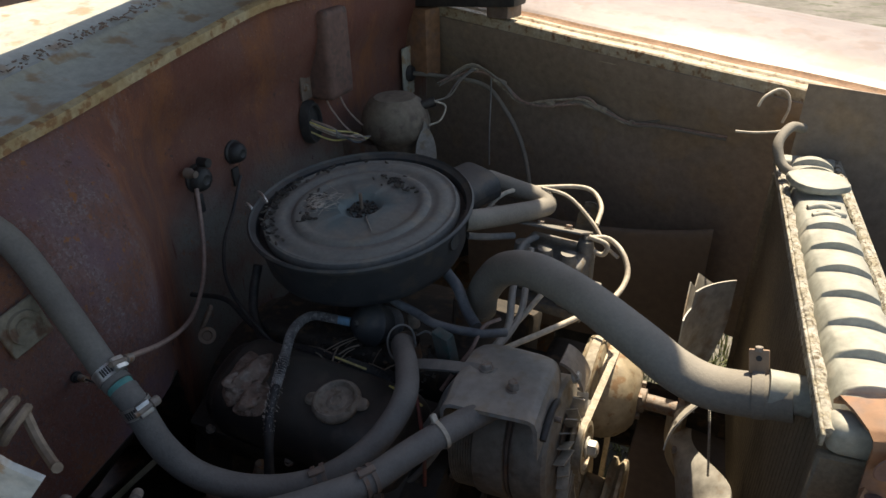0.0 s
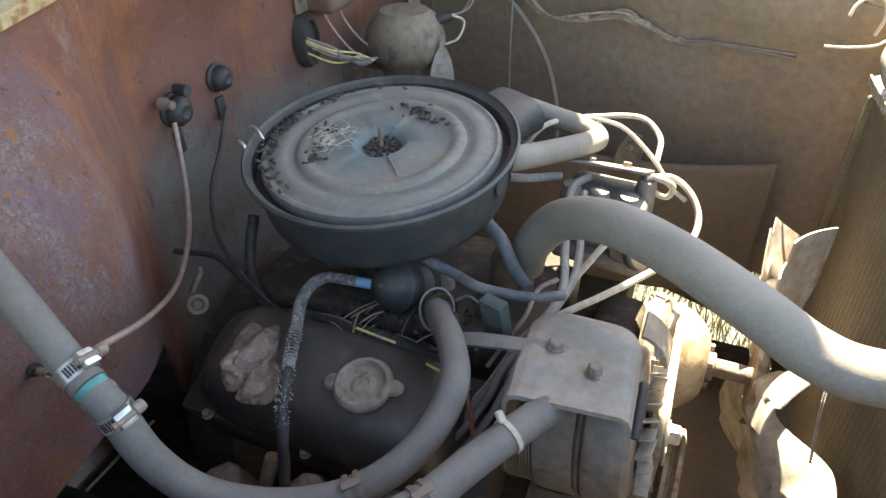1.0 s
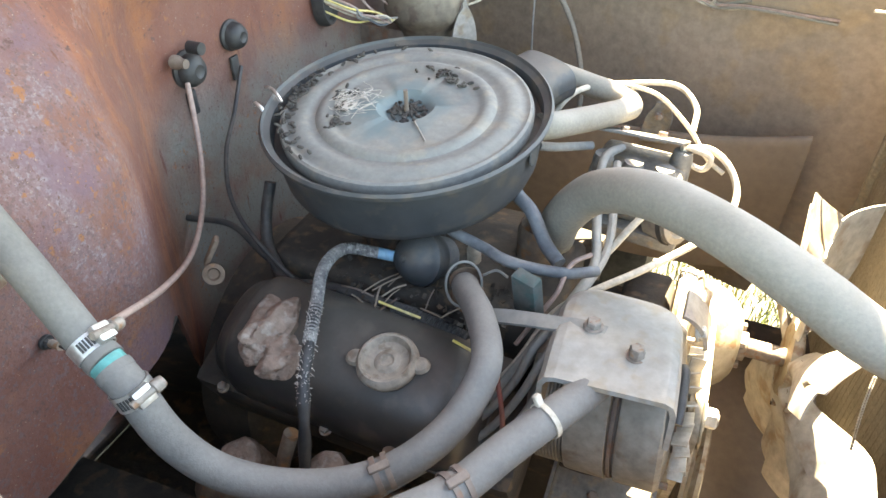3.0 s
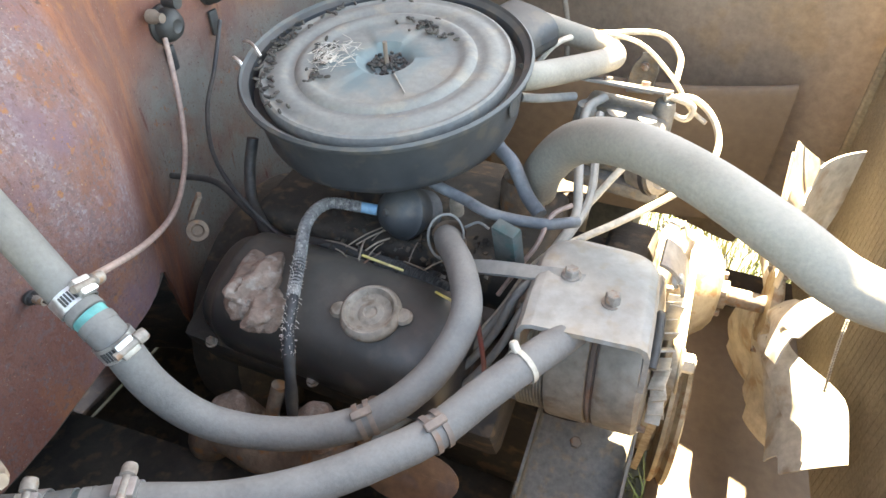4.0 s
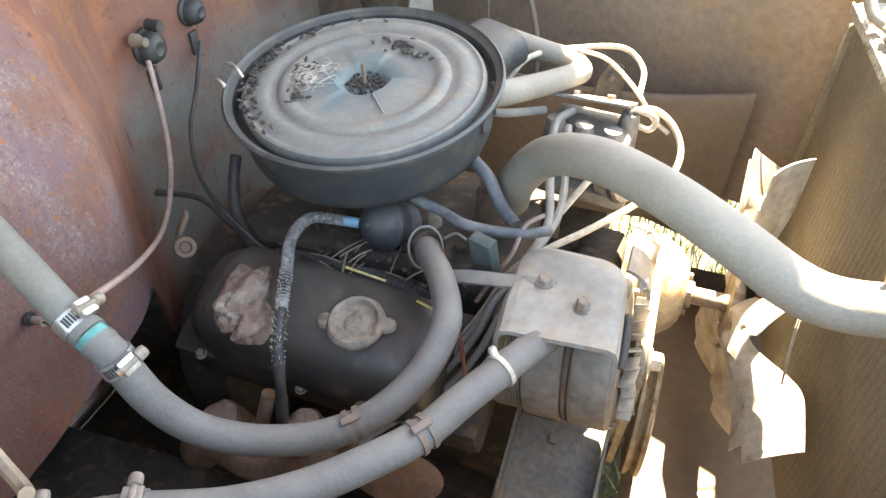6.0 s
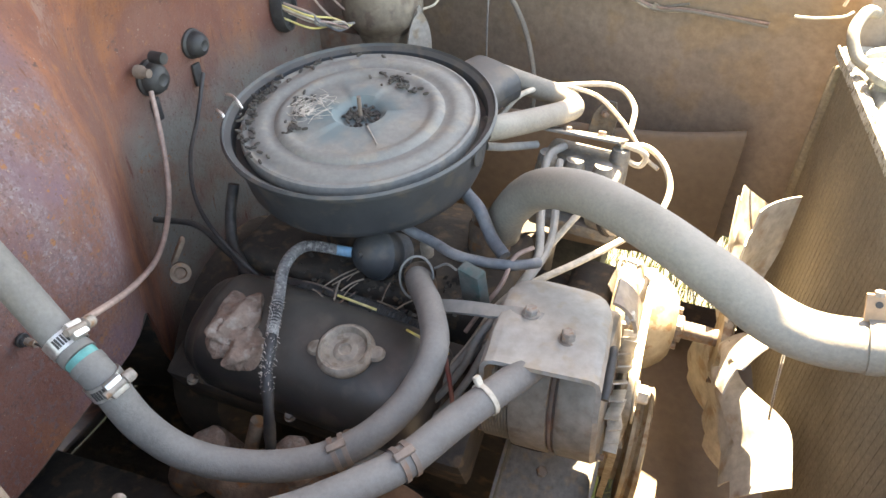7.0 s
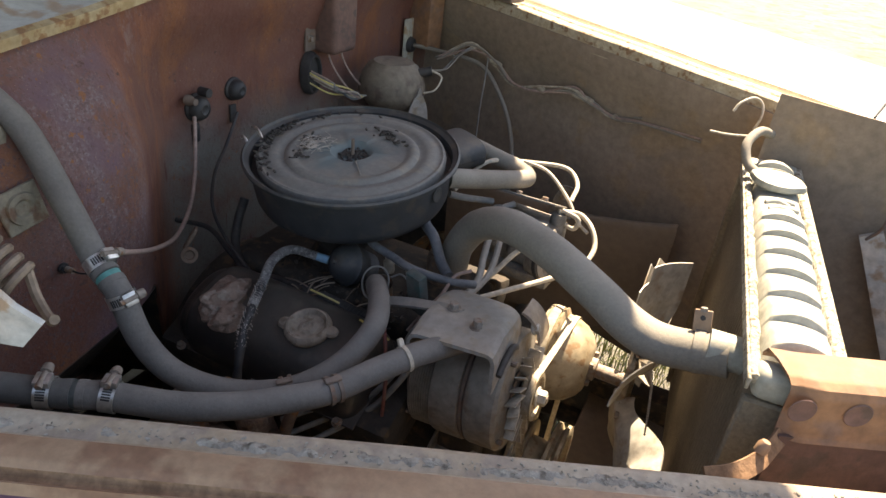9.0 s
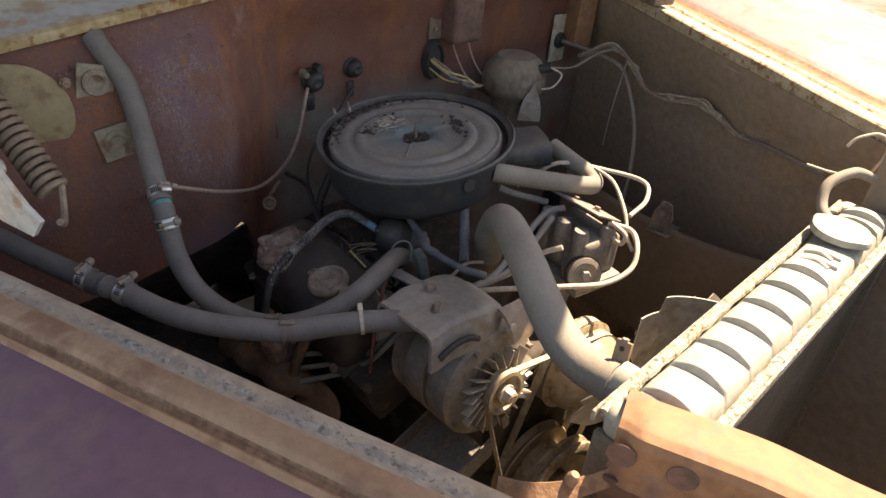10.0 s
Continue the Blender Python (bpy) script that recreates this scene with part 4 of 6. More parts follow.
# ---- hoses ----
def clamp(name, at, axis, r, worm=(0, 0, 1), w=0.0075, rusty=False):
    """A worm-drive hose clamp round a hose."""
    root = thing(name, "steel worm-drive hose clamp round a rubber hose", "hose clamp")
    m = axes(at, axis, worm)
    part("band", lathe([(r, -w), (r + 0.0015, -w), (r + 0.0015, w), (r, w), (r, -w)], m, 32), M_BOLT if rusty else M_STEEL, root, "slotted steel band")
    h = m @ Vector((0, r + 0.004, 0))
    part("housing", box((0.016, 0.008, 2 * w + 0.001), m @ Matrix.Translation((0, r + 0.004, 0)), 0.002, 2), M_STEEL, root)
    bm = lathe([(0, 0.018), (0.005, 0.018), (0.0058, 0.015), (0.0058, 0.009), (0.0035, 0.008), (0.0035, -0.012), (0, -0.012)], m @ Matrix.Translation((0, r + 0.006, 0)) @ pose(0, 0, 0, 0, 90, 0), 12)
    part("screw", bm, M_BOLT, root, "rusty screw head")
    slot = None
    for k in range(6):
        q = m @ pose(0, 0, 0, 0, 0, 20 + k * 9) @ Matrix.Translation((0, r + 0.0016, 0))
        if slot is None:
            slot = part("slot", box((0.0018, 0.0008, w * 1.2), pose(0, 0, 0), 0, 1), M_DARK, root, "dark slot", False)
        else:
            slot = slot.copy()
            scene.collection.objects.link(slot)
        slot.matrix_local = q
    return root


H1 = [(0.05, -0.414, 1.234), (0.07, -0.409, 1.216), (0.102, -0.395, 1.176), (0.15, -0.397, 1.108), (0.202, -0.405, 1.043), (0.246, -0.413, 1.012), (0.267, -0.413, 0.963), (0.298, -0.405, 0.924), (0.342, -0.389, 0.905), (0.391, -0.367, 0.902), (0.432, -0.336, 0.906), (0.462, -0.3, 0.921), (0.478, -0.263, 0.939), (0.48, -0.222, 0.956), (0.452, -0.165, 0.952), (0.412, -0.105, 0.93), (0.4, -0.07, 0.90)]
def hose(name, pts, r, mat, label, ends=True):
    """A rubber hose with thicker moulded ends."""
    root = thing(name, label, "hose")
    part("tube", tube(pts, r, 22), mat, root)
    line = spline(pts, 8)
    if ends:
        for a, b in ((line[0], line[2]), (line[-1], line[-3])):
            d = (b - a).normalized()
            part("cut_end", tube([a - d * 0.0006, a + d * 0.0075], r + 0.0006, 22, 1), mat, root)
    return root


H1A, H1B = H1[:5] + [(0.2215, -0.4085, 1.0315)], [(0.2275, -0.4096, 1.0272)] + H1[5:]
hose("heater_hose", H1A, 0.0155, M_HOSE, "dusty grey-brown heater hose out of the firewall")
hose("heater_hose", H1B, 0.0155, M_HOSE, "dusty grey-brown heater hose from joiner to engine")
H2 = [(0.09, -0.64, 1.0), (0.15, -0.612, 1.0), (0.205, -0.58, 0.988), (0.276, -0.54, 0.978), (0.329, -0.508, 0.974), (0.388, -0.477, 0.966), (0.437, -0.439, 0.961), (0.478, -0.395, 0.958), (0.505, -0.36, 0.957), (0.531, -0.312, 0.962), (0.554, -0.273, 0.966), (0.578, -0.225, 0.962), (0.595, -0.17, 0.945)]
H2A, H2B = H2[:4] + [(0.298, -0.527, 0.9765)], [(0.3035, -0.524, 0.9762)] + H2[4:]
hose("heater_hose", H2A, 0.0155, M_SHADEDHOSE, "dusty heater hose beside the near fender, toned darker for shade")
hose("heater_hose", H2B, 0.0155, M_HOSE, "dusty grey-brown heater hose under the alternator bracket")
single("hose_joint", tube([(0.294, -0.529, 0.977), (0.307, -0.5225, 0.976)], 0.0148, 20, 2), M_TEALBOX, "dark green hose joiner between two clamps", "joiner")
RH = [(0.475, 0.045, 0.915), (0.488, 0.027, 0.965), (0.526, 0.0, 1.024), (0.586, -0.045, 1.062), (0.66, -0.09, 1.068), (0.735, -0.13, 1.055), (0.785, -0.145, 1.035), (0.83, -0.15, 1.028), (0.9, -0.154, 1.043)]
hose("radiator_hose", RH, 0.0245, M_RADHOSE, "thick dusty brown upper radiator hose")


# ---- alternator and bracket ----
def alternator():
    root = thing("alternator", "dusty aluminium alternator with ribbed rear case and spiky cooling fan", "alternator")
    m = axes((0.523, -0.112, 0.832), (1, 0, 0.09))
    R = 0.09
    part("rear_case", lathe([(0, -0.016), (0.03, -0.016), (0.062, -0.01), (R * 0.88, 0.002), (R * 0.93, 0.012), (R * 0.93, 0.036)], m, 56), M_ALT, root)
    part("stator", lathe([(R * 0.93, 0.036), (R, 0.038), (R + 0.001, 0.042), (R + 0.001, 0.08), (R - 0.003, 0.081)], m, 56), M_ALT, root, "smooth dusty drum half")
    part("seam", lathe([(R - 0.003, 0.081), (R - 0.0045, 0.0815), (R - 0.0045, 0.083), (R - 0.001, 0.0835), (R - 0.001, 0.087), (R - 0.0045, 0.0875), (R - 0.0045, 0.089), (R - 0.003, 0.0895)], m, 56), M_BOX, root, "grimy double joint between the case halves")
    part("front_case", lathe([(R - 0.003, 0.0895), (R, 0.0905), (R + 0.001, 0.094), (R + 0.001, 0.132), (R - 0.003, 0.137), (0.06, 0.141), (0.03, 0.142), (0, 0.142)], m, 56), M_ALT, root)
    for k in range(22):
        a = 2 * math.pi * k / 22
        long = 0.03 + 0.008 * ((k * 7) % 5) / 4
        fm = m @ pose(0, 0, 0.151, 0, 0, math.degrees(a))
        part("fan_fin", box((0.0016, long, 0.016), fm @ Matrix.Translation((0, 0.036 + long / 2, 0)) @ pose(0, 0, 0, 6 * ((k * 3) % 4) - 6, 14, 16), 0, 1), M_FIN, root)
    # brown plate darkens the gap behind the fins, in place of shade
    part("fan_plate", lathe([(0, 0.1425), (0.052, 0.1425), (0.053, 0.144), (0, 0.145)], m, 32), M_BOX, root)
    pul = part("pulley", lathe([(0.0, 0.145), (0.02, 0.145), (0.034, 0.15), (0.036, 0.152), (0.026, 0.158), (0.026, 0.161), (0.036, 0.167), (0.036, 0.169), (0.03, 0.1695), (0.028, 0.164), (0.014, 0.163), (0.012, 0.17), (0, 0.17)], m, 40), M_PULLEY, root)
    hexbolt("nut", m @ Vector((0, 0, 0.17)), (1, 0, 0.09), 0.0115, pul, M_FIN)
    part("shaft_end", tube([m @ Vector((0, 0, 0.17)), m @ Vector((0, 0, 0.184))], 0.006, 12, 1), M_BOLT, pul)
    for k in range(9):
        part("case_rib", lathe([(R * 0.93, 0.0), (R * 0.965, 0.0008), (R * 0.965, 0.0022), (R * 0.93, 0.003)], m @ Matrix.Translation((0, 0, 0.003 + 0.0037 * k)), 56), M_ALT, root)
    part("mount_ear", box((0.03, 0.026, 0.02), m @ Matrix.Translation((0.0, R + 0.008, 0.118)), 0.006, 2), M_ALT, root)
    part("mount_ear", box((0.03, 0.03, 0.02), m @ Matrix.Translation((0.02, -R - 0.008, 0.118)), 0.006, 2), M_ALT, root)
    for k in range(4):
        a = 2 * math.pi * (k + 0.3) / 4
        part("through_bolt", tube([m @ Vector((math.cos(a) * (R - 0.008), math.sin(a) * (R - 0.008), z)) for z in (-0.004, 0.146)], 0.004, 8, 1), M_BOLT, root)
    for a in (196, 232):
        e = m @ pose(0, 0, 0.146, 0, 0, a)
        part("lug", box((0.016, 0.03, 0.012), e @ Matrix.Translation((0, R - 0.006, 0)), 0.004, 2), M_ALT, root, "cast lug on the front rim")
    return root


alternator()


def alt_bracket():
    root = thing("alternator_bracket", "grey folded steel bracket bolted over the alternator", "bracket")

    def fn(u, v):
        # profile across x: left flange, top, right flange
        prof = [(0.533, -0.075), (0.533, -0.012), (0.538, -0.003), (0.547, 0.0), (0.6, 0.0), (0.642, 0.0), (0.650, -0.004), (0.654, -0.014), (0.656, -0.06)]
        k = u * (len(prof) - 1)
        x, h = table(k, range(9), [p[0] for p in prof]), table(k, range(9), [p[1] for p in prof])
        y = lerp(-0.235, -0.072 - 0.03 * min(1, abs(x - 0.595) / 0.06) ** 5, v)
        if h < -0.02:
            h *= 1 - 0.55 * step(0.25, 0.9, abs(v - 0.3))
        return Vector((x - 0.008 * v, y, 0.992 - 0.02 * v - 0.011 * (1 - step(0.02, 0.34, v)) - 0.022 * step(0.7, 1.0, v) ** 2 + 0.10 * (x - 0.6) * (1 - v) + h))

    part("plate", sheet(fn, 48, 30, 0.005), M_BRACKET, root)
    part("slot", tube([(0.6575, -0.222, 0.949), (0.6572, -0.205, 0.957), (0.6565, -0.185, 0.960), (0.656, -0.165, 0.956), (0.655, -0.15, 0.947)], 0.0045, 10), M_DARK, root, "curved adjusting slot")

    def tab(u, v):
        x = 0.642 + 0.03 * math.sin(v * 1.35)
        return Vector((x, lerp(-0.105, -0.062, u) + 0.008 * v, 0.968 - 0.03 * (1 - math.cos(v * 1.5)) - 0.022 * v * (1 - (2 * u - 1) ** 4 * 0.4)))

    part("tab", sheet(tab, 14, 14, 0.004), M_LEDGE_GREY, root, "rounded tan corner tab")
    hexbolt("bolt", (0.662, -0.093, 0.945), (1, 0, 0.4), 0.007, root, M_FIN)
    hexbolt("bolt", (0.610, -0.19, 0.985), (0, 0, 1), 0.0075, root, M_BOLT, True, 0.011)
    hexbolt("bolt", (0.566, -0.166, 0.984), (0, 0, 1), 0.0072, root)
    line_pts = [(0.452, -0.15, 0.942), (0.475, -0.153, 0.952), (0.505, -0.16, 0.965), (0.53, -0.166, 0.975), (0.55, -0.167, 0.981), (0.578, -0.168, 0.983)]

    def strap(u, v):
        line = spline(line_pts, 6)
        p = line[min(len(line) - 1, int(round(u * (len(line) - 1))))]
        return p + Vector((0.1, 1, 0.55 * (1 - u))).normalized() * ((v - 0.5) * 0.016)

    part("strap", sheet(strap, 30, 3, 0.004), M_GREYWIRE, root, "twisted grey steel strap")
    return root


alt_bracket()


def lower_bracket():
    root = thing("lower_bracket", "grey steel channel bracket below the alternator", "bracket")

    def fn(u, v):
        prof = [(0.545, 0.04), (0.545, 0.004), (0.55, 0.0), (0.6, 0.0), (0.665, 0.0), (0.67, 0.004), (0.67, 0.05)]
        k = u * (len(prof) - 1)
        x, h = table(k, range(7), [p[0] for p in prof]), table(k, range(7), [p[1] for p in prof])
        return Vector((x, lerp(-0.225, -0.095, v), 0.615 + 0.06 * v + h))

    # darker grey than the upper bracket, in place of the drum's shadow
    part("channel", sheet(fn, 30, 10, -0.004), M_VALVE, root)
    hexbolt("bolt", (0.6, -0.13, 0.66), (0, -0.4, 1), 0.008, root)
    part("side_tab", box((0.004, 0.05, 0.05), pose(0.543, -0.215, 0.61, 15, 0, 0), 0.002, 1), M_VALVE, root)
    return root


lower_bracket()


# ---- pulleys and fan ----
def water_pump():
    root = thing("water_pump_pulley", "worn tan steel water pump pulley with domed face", "pulley")
    m = axes((0.64, 0.105, 0.765), (1, 0.0, 0.0))
    part("sheave", lathe([(0.02, -0.004), (0.084, -0.004), (0.086, 0.0), (0.075, 0.009), (0.075, 0.012), (0.086, 0.021), (0.088, 0.024), (0.078, 0.03), (0.06, 0.032)], m, 56), M_PULLEY, root)
    part("dome", lathe([(0.078, 0.03), (0.076, 0.045), (0.068, 0.065), (0.055, 0.08), (0.042, 0.088), (0.03, 0.09), (0, 0.09)], m, 48), M_PULLEY, root, "domed steel face")
    part("shaft", lathe([(0.02, 0.09), (0.02, 0.1), (0.013, 0.102), (0.013, 0.15), (0.024, 0.152), (0.024, 0.165), (0, 0.165)], m, 24), M_BOLT, root)
    for k in range(4):
        a = math.pi / 4 + k * math.pi / 2
        hexbolt("bolt", m @ Vector((0.026 * math.cos(a), 0.026 * math.sin(a), 0.09)), (1, 0, 0), 0.006, root, None, False)
    part("belt", lathe([(0.079, 0.003), (0.086, 0.003), (0.086, 0.018), (0.079, 0.018)], m, 48), M_BELT, root, "dry cracked belt")
    return root


water_pump()


def crank_pulley():
    root = thing("crank_pulley", "rusty tan crankshaft pulley", "pulley")
    m = axes((0.645, 0.04, 0.55), (1, 0, 0))
    part("rim", lathe([(0.03, 0.0), (0.085, 0.0), (0.09, 0.003), (0.08, 0.012), (0.09, 0.02), (0.088, 0.023), (0.06, 0.023), (0.058, 0.055), (0.085, 0.057), (0.1, 0.06), (0.1, 0.066), (0.09, 0.072), (0.1, 0.078), (0.1, 0.084), (0.095, 0.086), (0.075, 0.085), (0.07, 0.065), (0.02, 0.065), (0, 0.067)], m, 56), M_PULLEY, root)
    part("hub", lathe([(0.03, 0.065), (0.03, 0.08), (0.01, 0.085), (0, 0.085)], m, 24), M_BOLT, root)
    return root


crank_pulley()


def fan():
    root = thing("engine_fan", "seven-bladed pale painted steel engine fan", "fan")
    c = Vector((0.795, 0.105, 0.765))
    part("hub", lathe([(0, -0.006), (0.05, -0.006), (0.052, 0.0), (0.05, 0.006), (0.03, 0.012), (0, 0.012)], axes(c, (1, 0, 0)), 32), M_PULLEY, root)
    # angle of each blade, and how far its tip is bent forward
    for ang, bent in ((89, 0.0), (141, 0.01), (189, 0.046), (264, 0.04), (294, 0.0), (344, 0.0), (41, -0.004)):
        a = radians(ang)
        rad = Vector((0, math.cos(a), math.sin(a)))
        tang = Vector((0, -math.sin(a), math.cos(a)))

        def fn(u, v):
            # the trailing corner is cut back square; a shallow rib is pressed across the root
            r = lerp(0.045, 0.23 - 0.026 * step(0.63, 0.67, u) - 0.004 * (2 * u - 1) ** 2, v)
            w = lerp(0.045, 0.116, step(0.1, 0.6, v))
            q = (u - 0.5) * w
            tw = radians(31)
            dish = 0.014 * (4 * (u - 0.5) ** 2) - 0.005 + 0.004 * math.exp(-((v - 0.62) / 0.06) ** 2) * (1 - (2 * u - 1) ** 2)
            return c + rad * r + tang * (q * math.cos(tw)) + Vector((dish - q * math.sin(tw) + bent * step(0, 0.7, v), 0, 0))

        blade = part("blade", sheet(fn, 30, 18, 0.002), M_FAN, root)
        for r in (0.056, 0.078):
            p = c + rad * r + Vector((0.004, 0, 0))
            part("rivet", lathe([(0.006, -0.004), (0.006, 0.002), (0.004, 0.004), (0, 0.0045)], axes(p, (1, 0, 0)), 12), M_BOLT, blade)
    return root


fan()


def belt(name, x, circles, width, label):
    """A flat belt round pulleys given as (y, z, radius)."""
    pts = []
    for y, z, r in circles:
        pts += [(y + r * math.cos(a), z + r * math.sin(a)) for a in (2 * math.pi * k / 40 for k in range(40))]
    pts = sorted(pts)

    def half(seq):
        h = []
        for p in seq:
            while len(h) > 1 and (h[-1][0] - h[-2][0]) * (p[1] - h[-2][1]) - (h[-1][1] - h[-2][1]) * (p[0] - h[-2][0]) <= 0:
                h.pop()
            h.append(p)
        return h[:-1]

    hull = half(pts) + half(pts[::-1])
    cy, cz = sum(p[0] for p in hull) / len(hull), sum(p[1] for p in hull) / len(hull)
    bm = bmesh.new()
    rings = []
    for y, z in hull:
        d = Vector((0, y - cy, z - cz)).normalized() * 0.006
        rings.append([bm.verts.new(q) for q in (Vector((x, y, z)), Vector((x + width, y, z)), Vector((x + width * 0.85, y, z)) - d, Vector((x + width * 0.15, y, z)) - d)])
    for a, b in zip(rings, rings[1:] + rings[:1]):
        for k in range(4):
            bm.faces.new((a[k], a[(k + 1) % 4], b[(k + 1) % 4], b[k]))
    return single(name, bm, M_BELT, label, "belt")


belt("drive_belt", 0.6435, ((0.105, 0.765, 0.0865), (0.04, 0.55, 0.0885)), 0.014, "dry dusty drive belt round pump and crank pulleys")
belt("drive_belt", 0.6785, ((-0.112, 0.8465, 0.0345), (0.105, 0.765, 0.0785), (0.04, 0.55, 0.0905)), 0.01, "dry dusty alternator drive belt over the pump pulley")


# ---- distributor-like valve body with its plate and pipes ----
def control_valve():
    root = thing("control_valve", "dusty grey cast valve body with towers and a flat plate", "valve")
    part("body", box((0.12, 0.09, 0.075), pose(0.55, 0.19, 0.93, 0, 0, -6), 0.012, 3), M_VALVE, root)
    part("base", box((0.13, 0.11, 0.02), pose(0.56, 0.18, 0.885, 0, 0, -6), 0.005, 2), M_VALVE, root)
    for x, y in ((0.505, 0.155), (0.545, 0.148), (0.585, 0.146), (0.60, 0.2)):
        part("tower", lathe([(0.014, -0.05), (0.0145, 0.01), (0.012, 0.022), (0, 0.022)], axes((x, y, 0.965), (0, 0, 1)), 18), M_VALVE, root)
    part("plate", box((0.115, 0.07, 0.004), pose(0.545, 0.2, 0.999, -24, -3, -6), 0.0015, 2), M_VALVE, root, "flat steel plate")
    hexbolt("bolt", (0.52, 0.203, 0.9985), (0, 0.4, 0.9), 0.006, root)
    hexbolt("bolt", (0.57, 0.198, 1.003), (0, 0.4, 0.9), 0.006, root)
    return root


control_valve()

single("breather_pipe", tube([(0.435, 0.075, 1.05), (0.452, 0.094, 1.047), (0.485, 0.165, 1.03), (0.51, 0.232, 1.014), (0.516, 0.253, 1.013), (0.498, 0.266, 1.018), (0.45, 0.266, 1.028), (0.40, 0.262, 1.04)], 0.0165, 18), M_RADHOSE, "dusty bent breather pipe beside the air cleaner", "pipe")

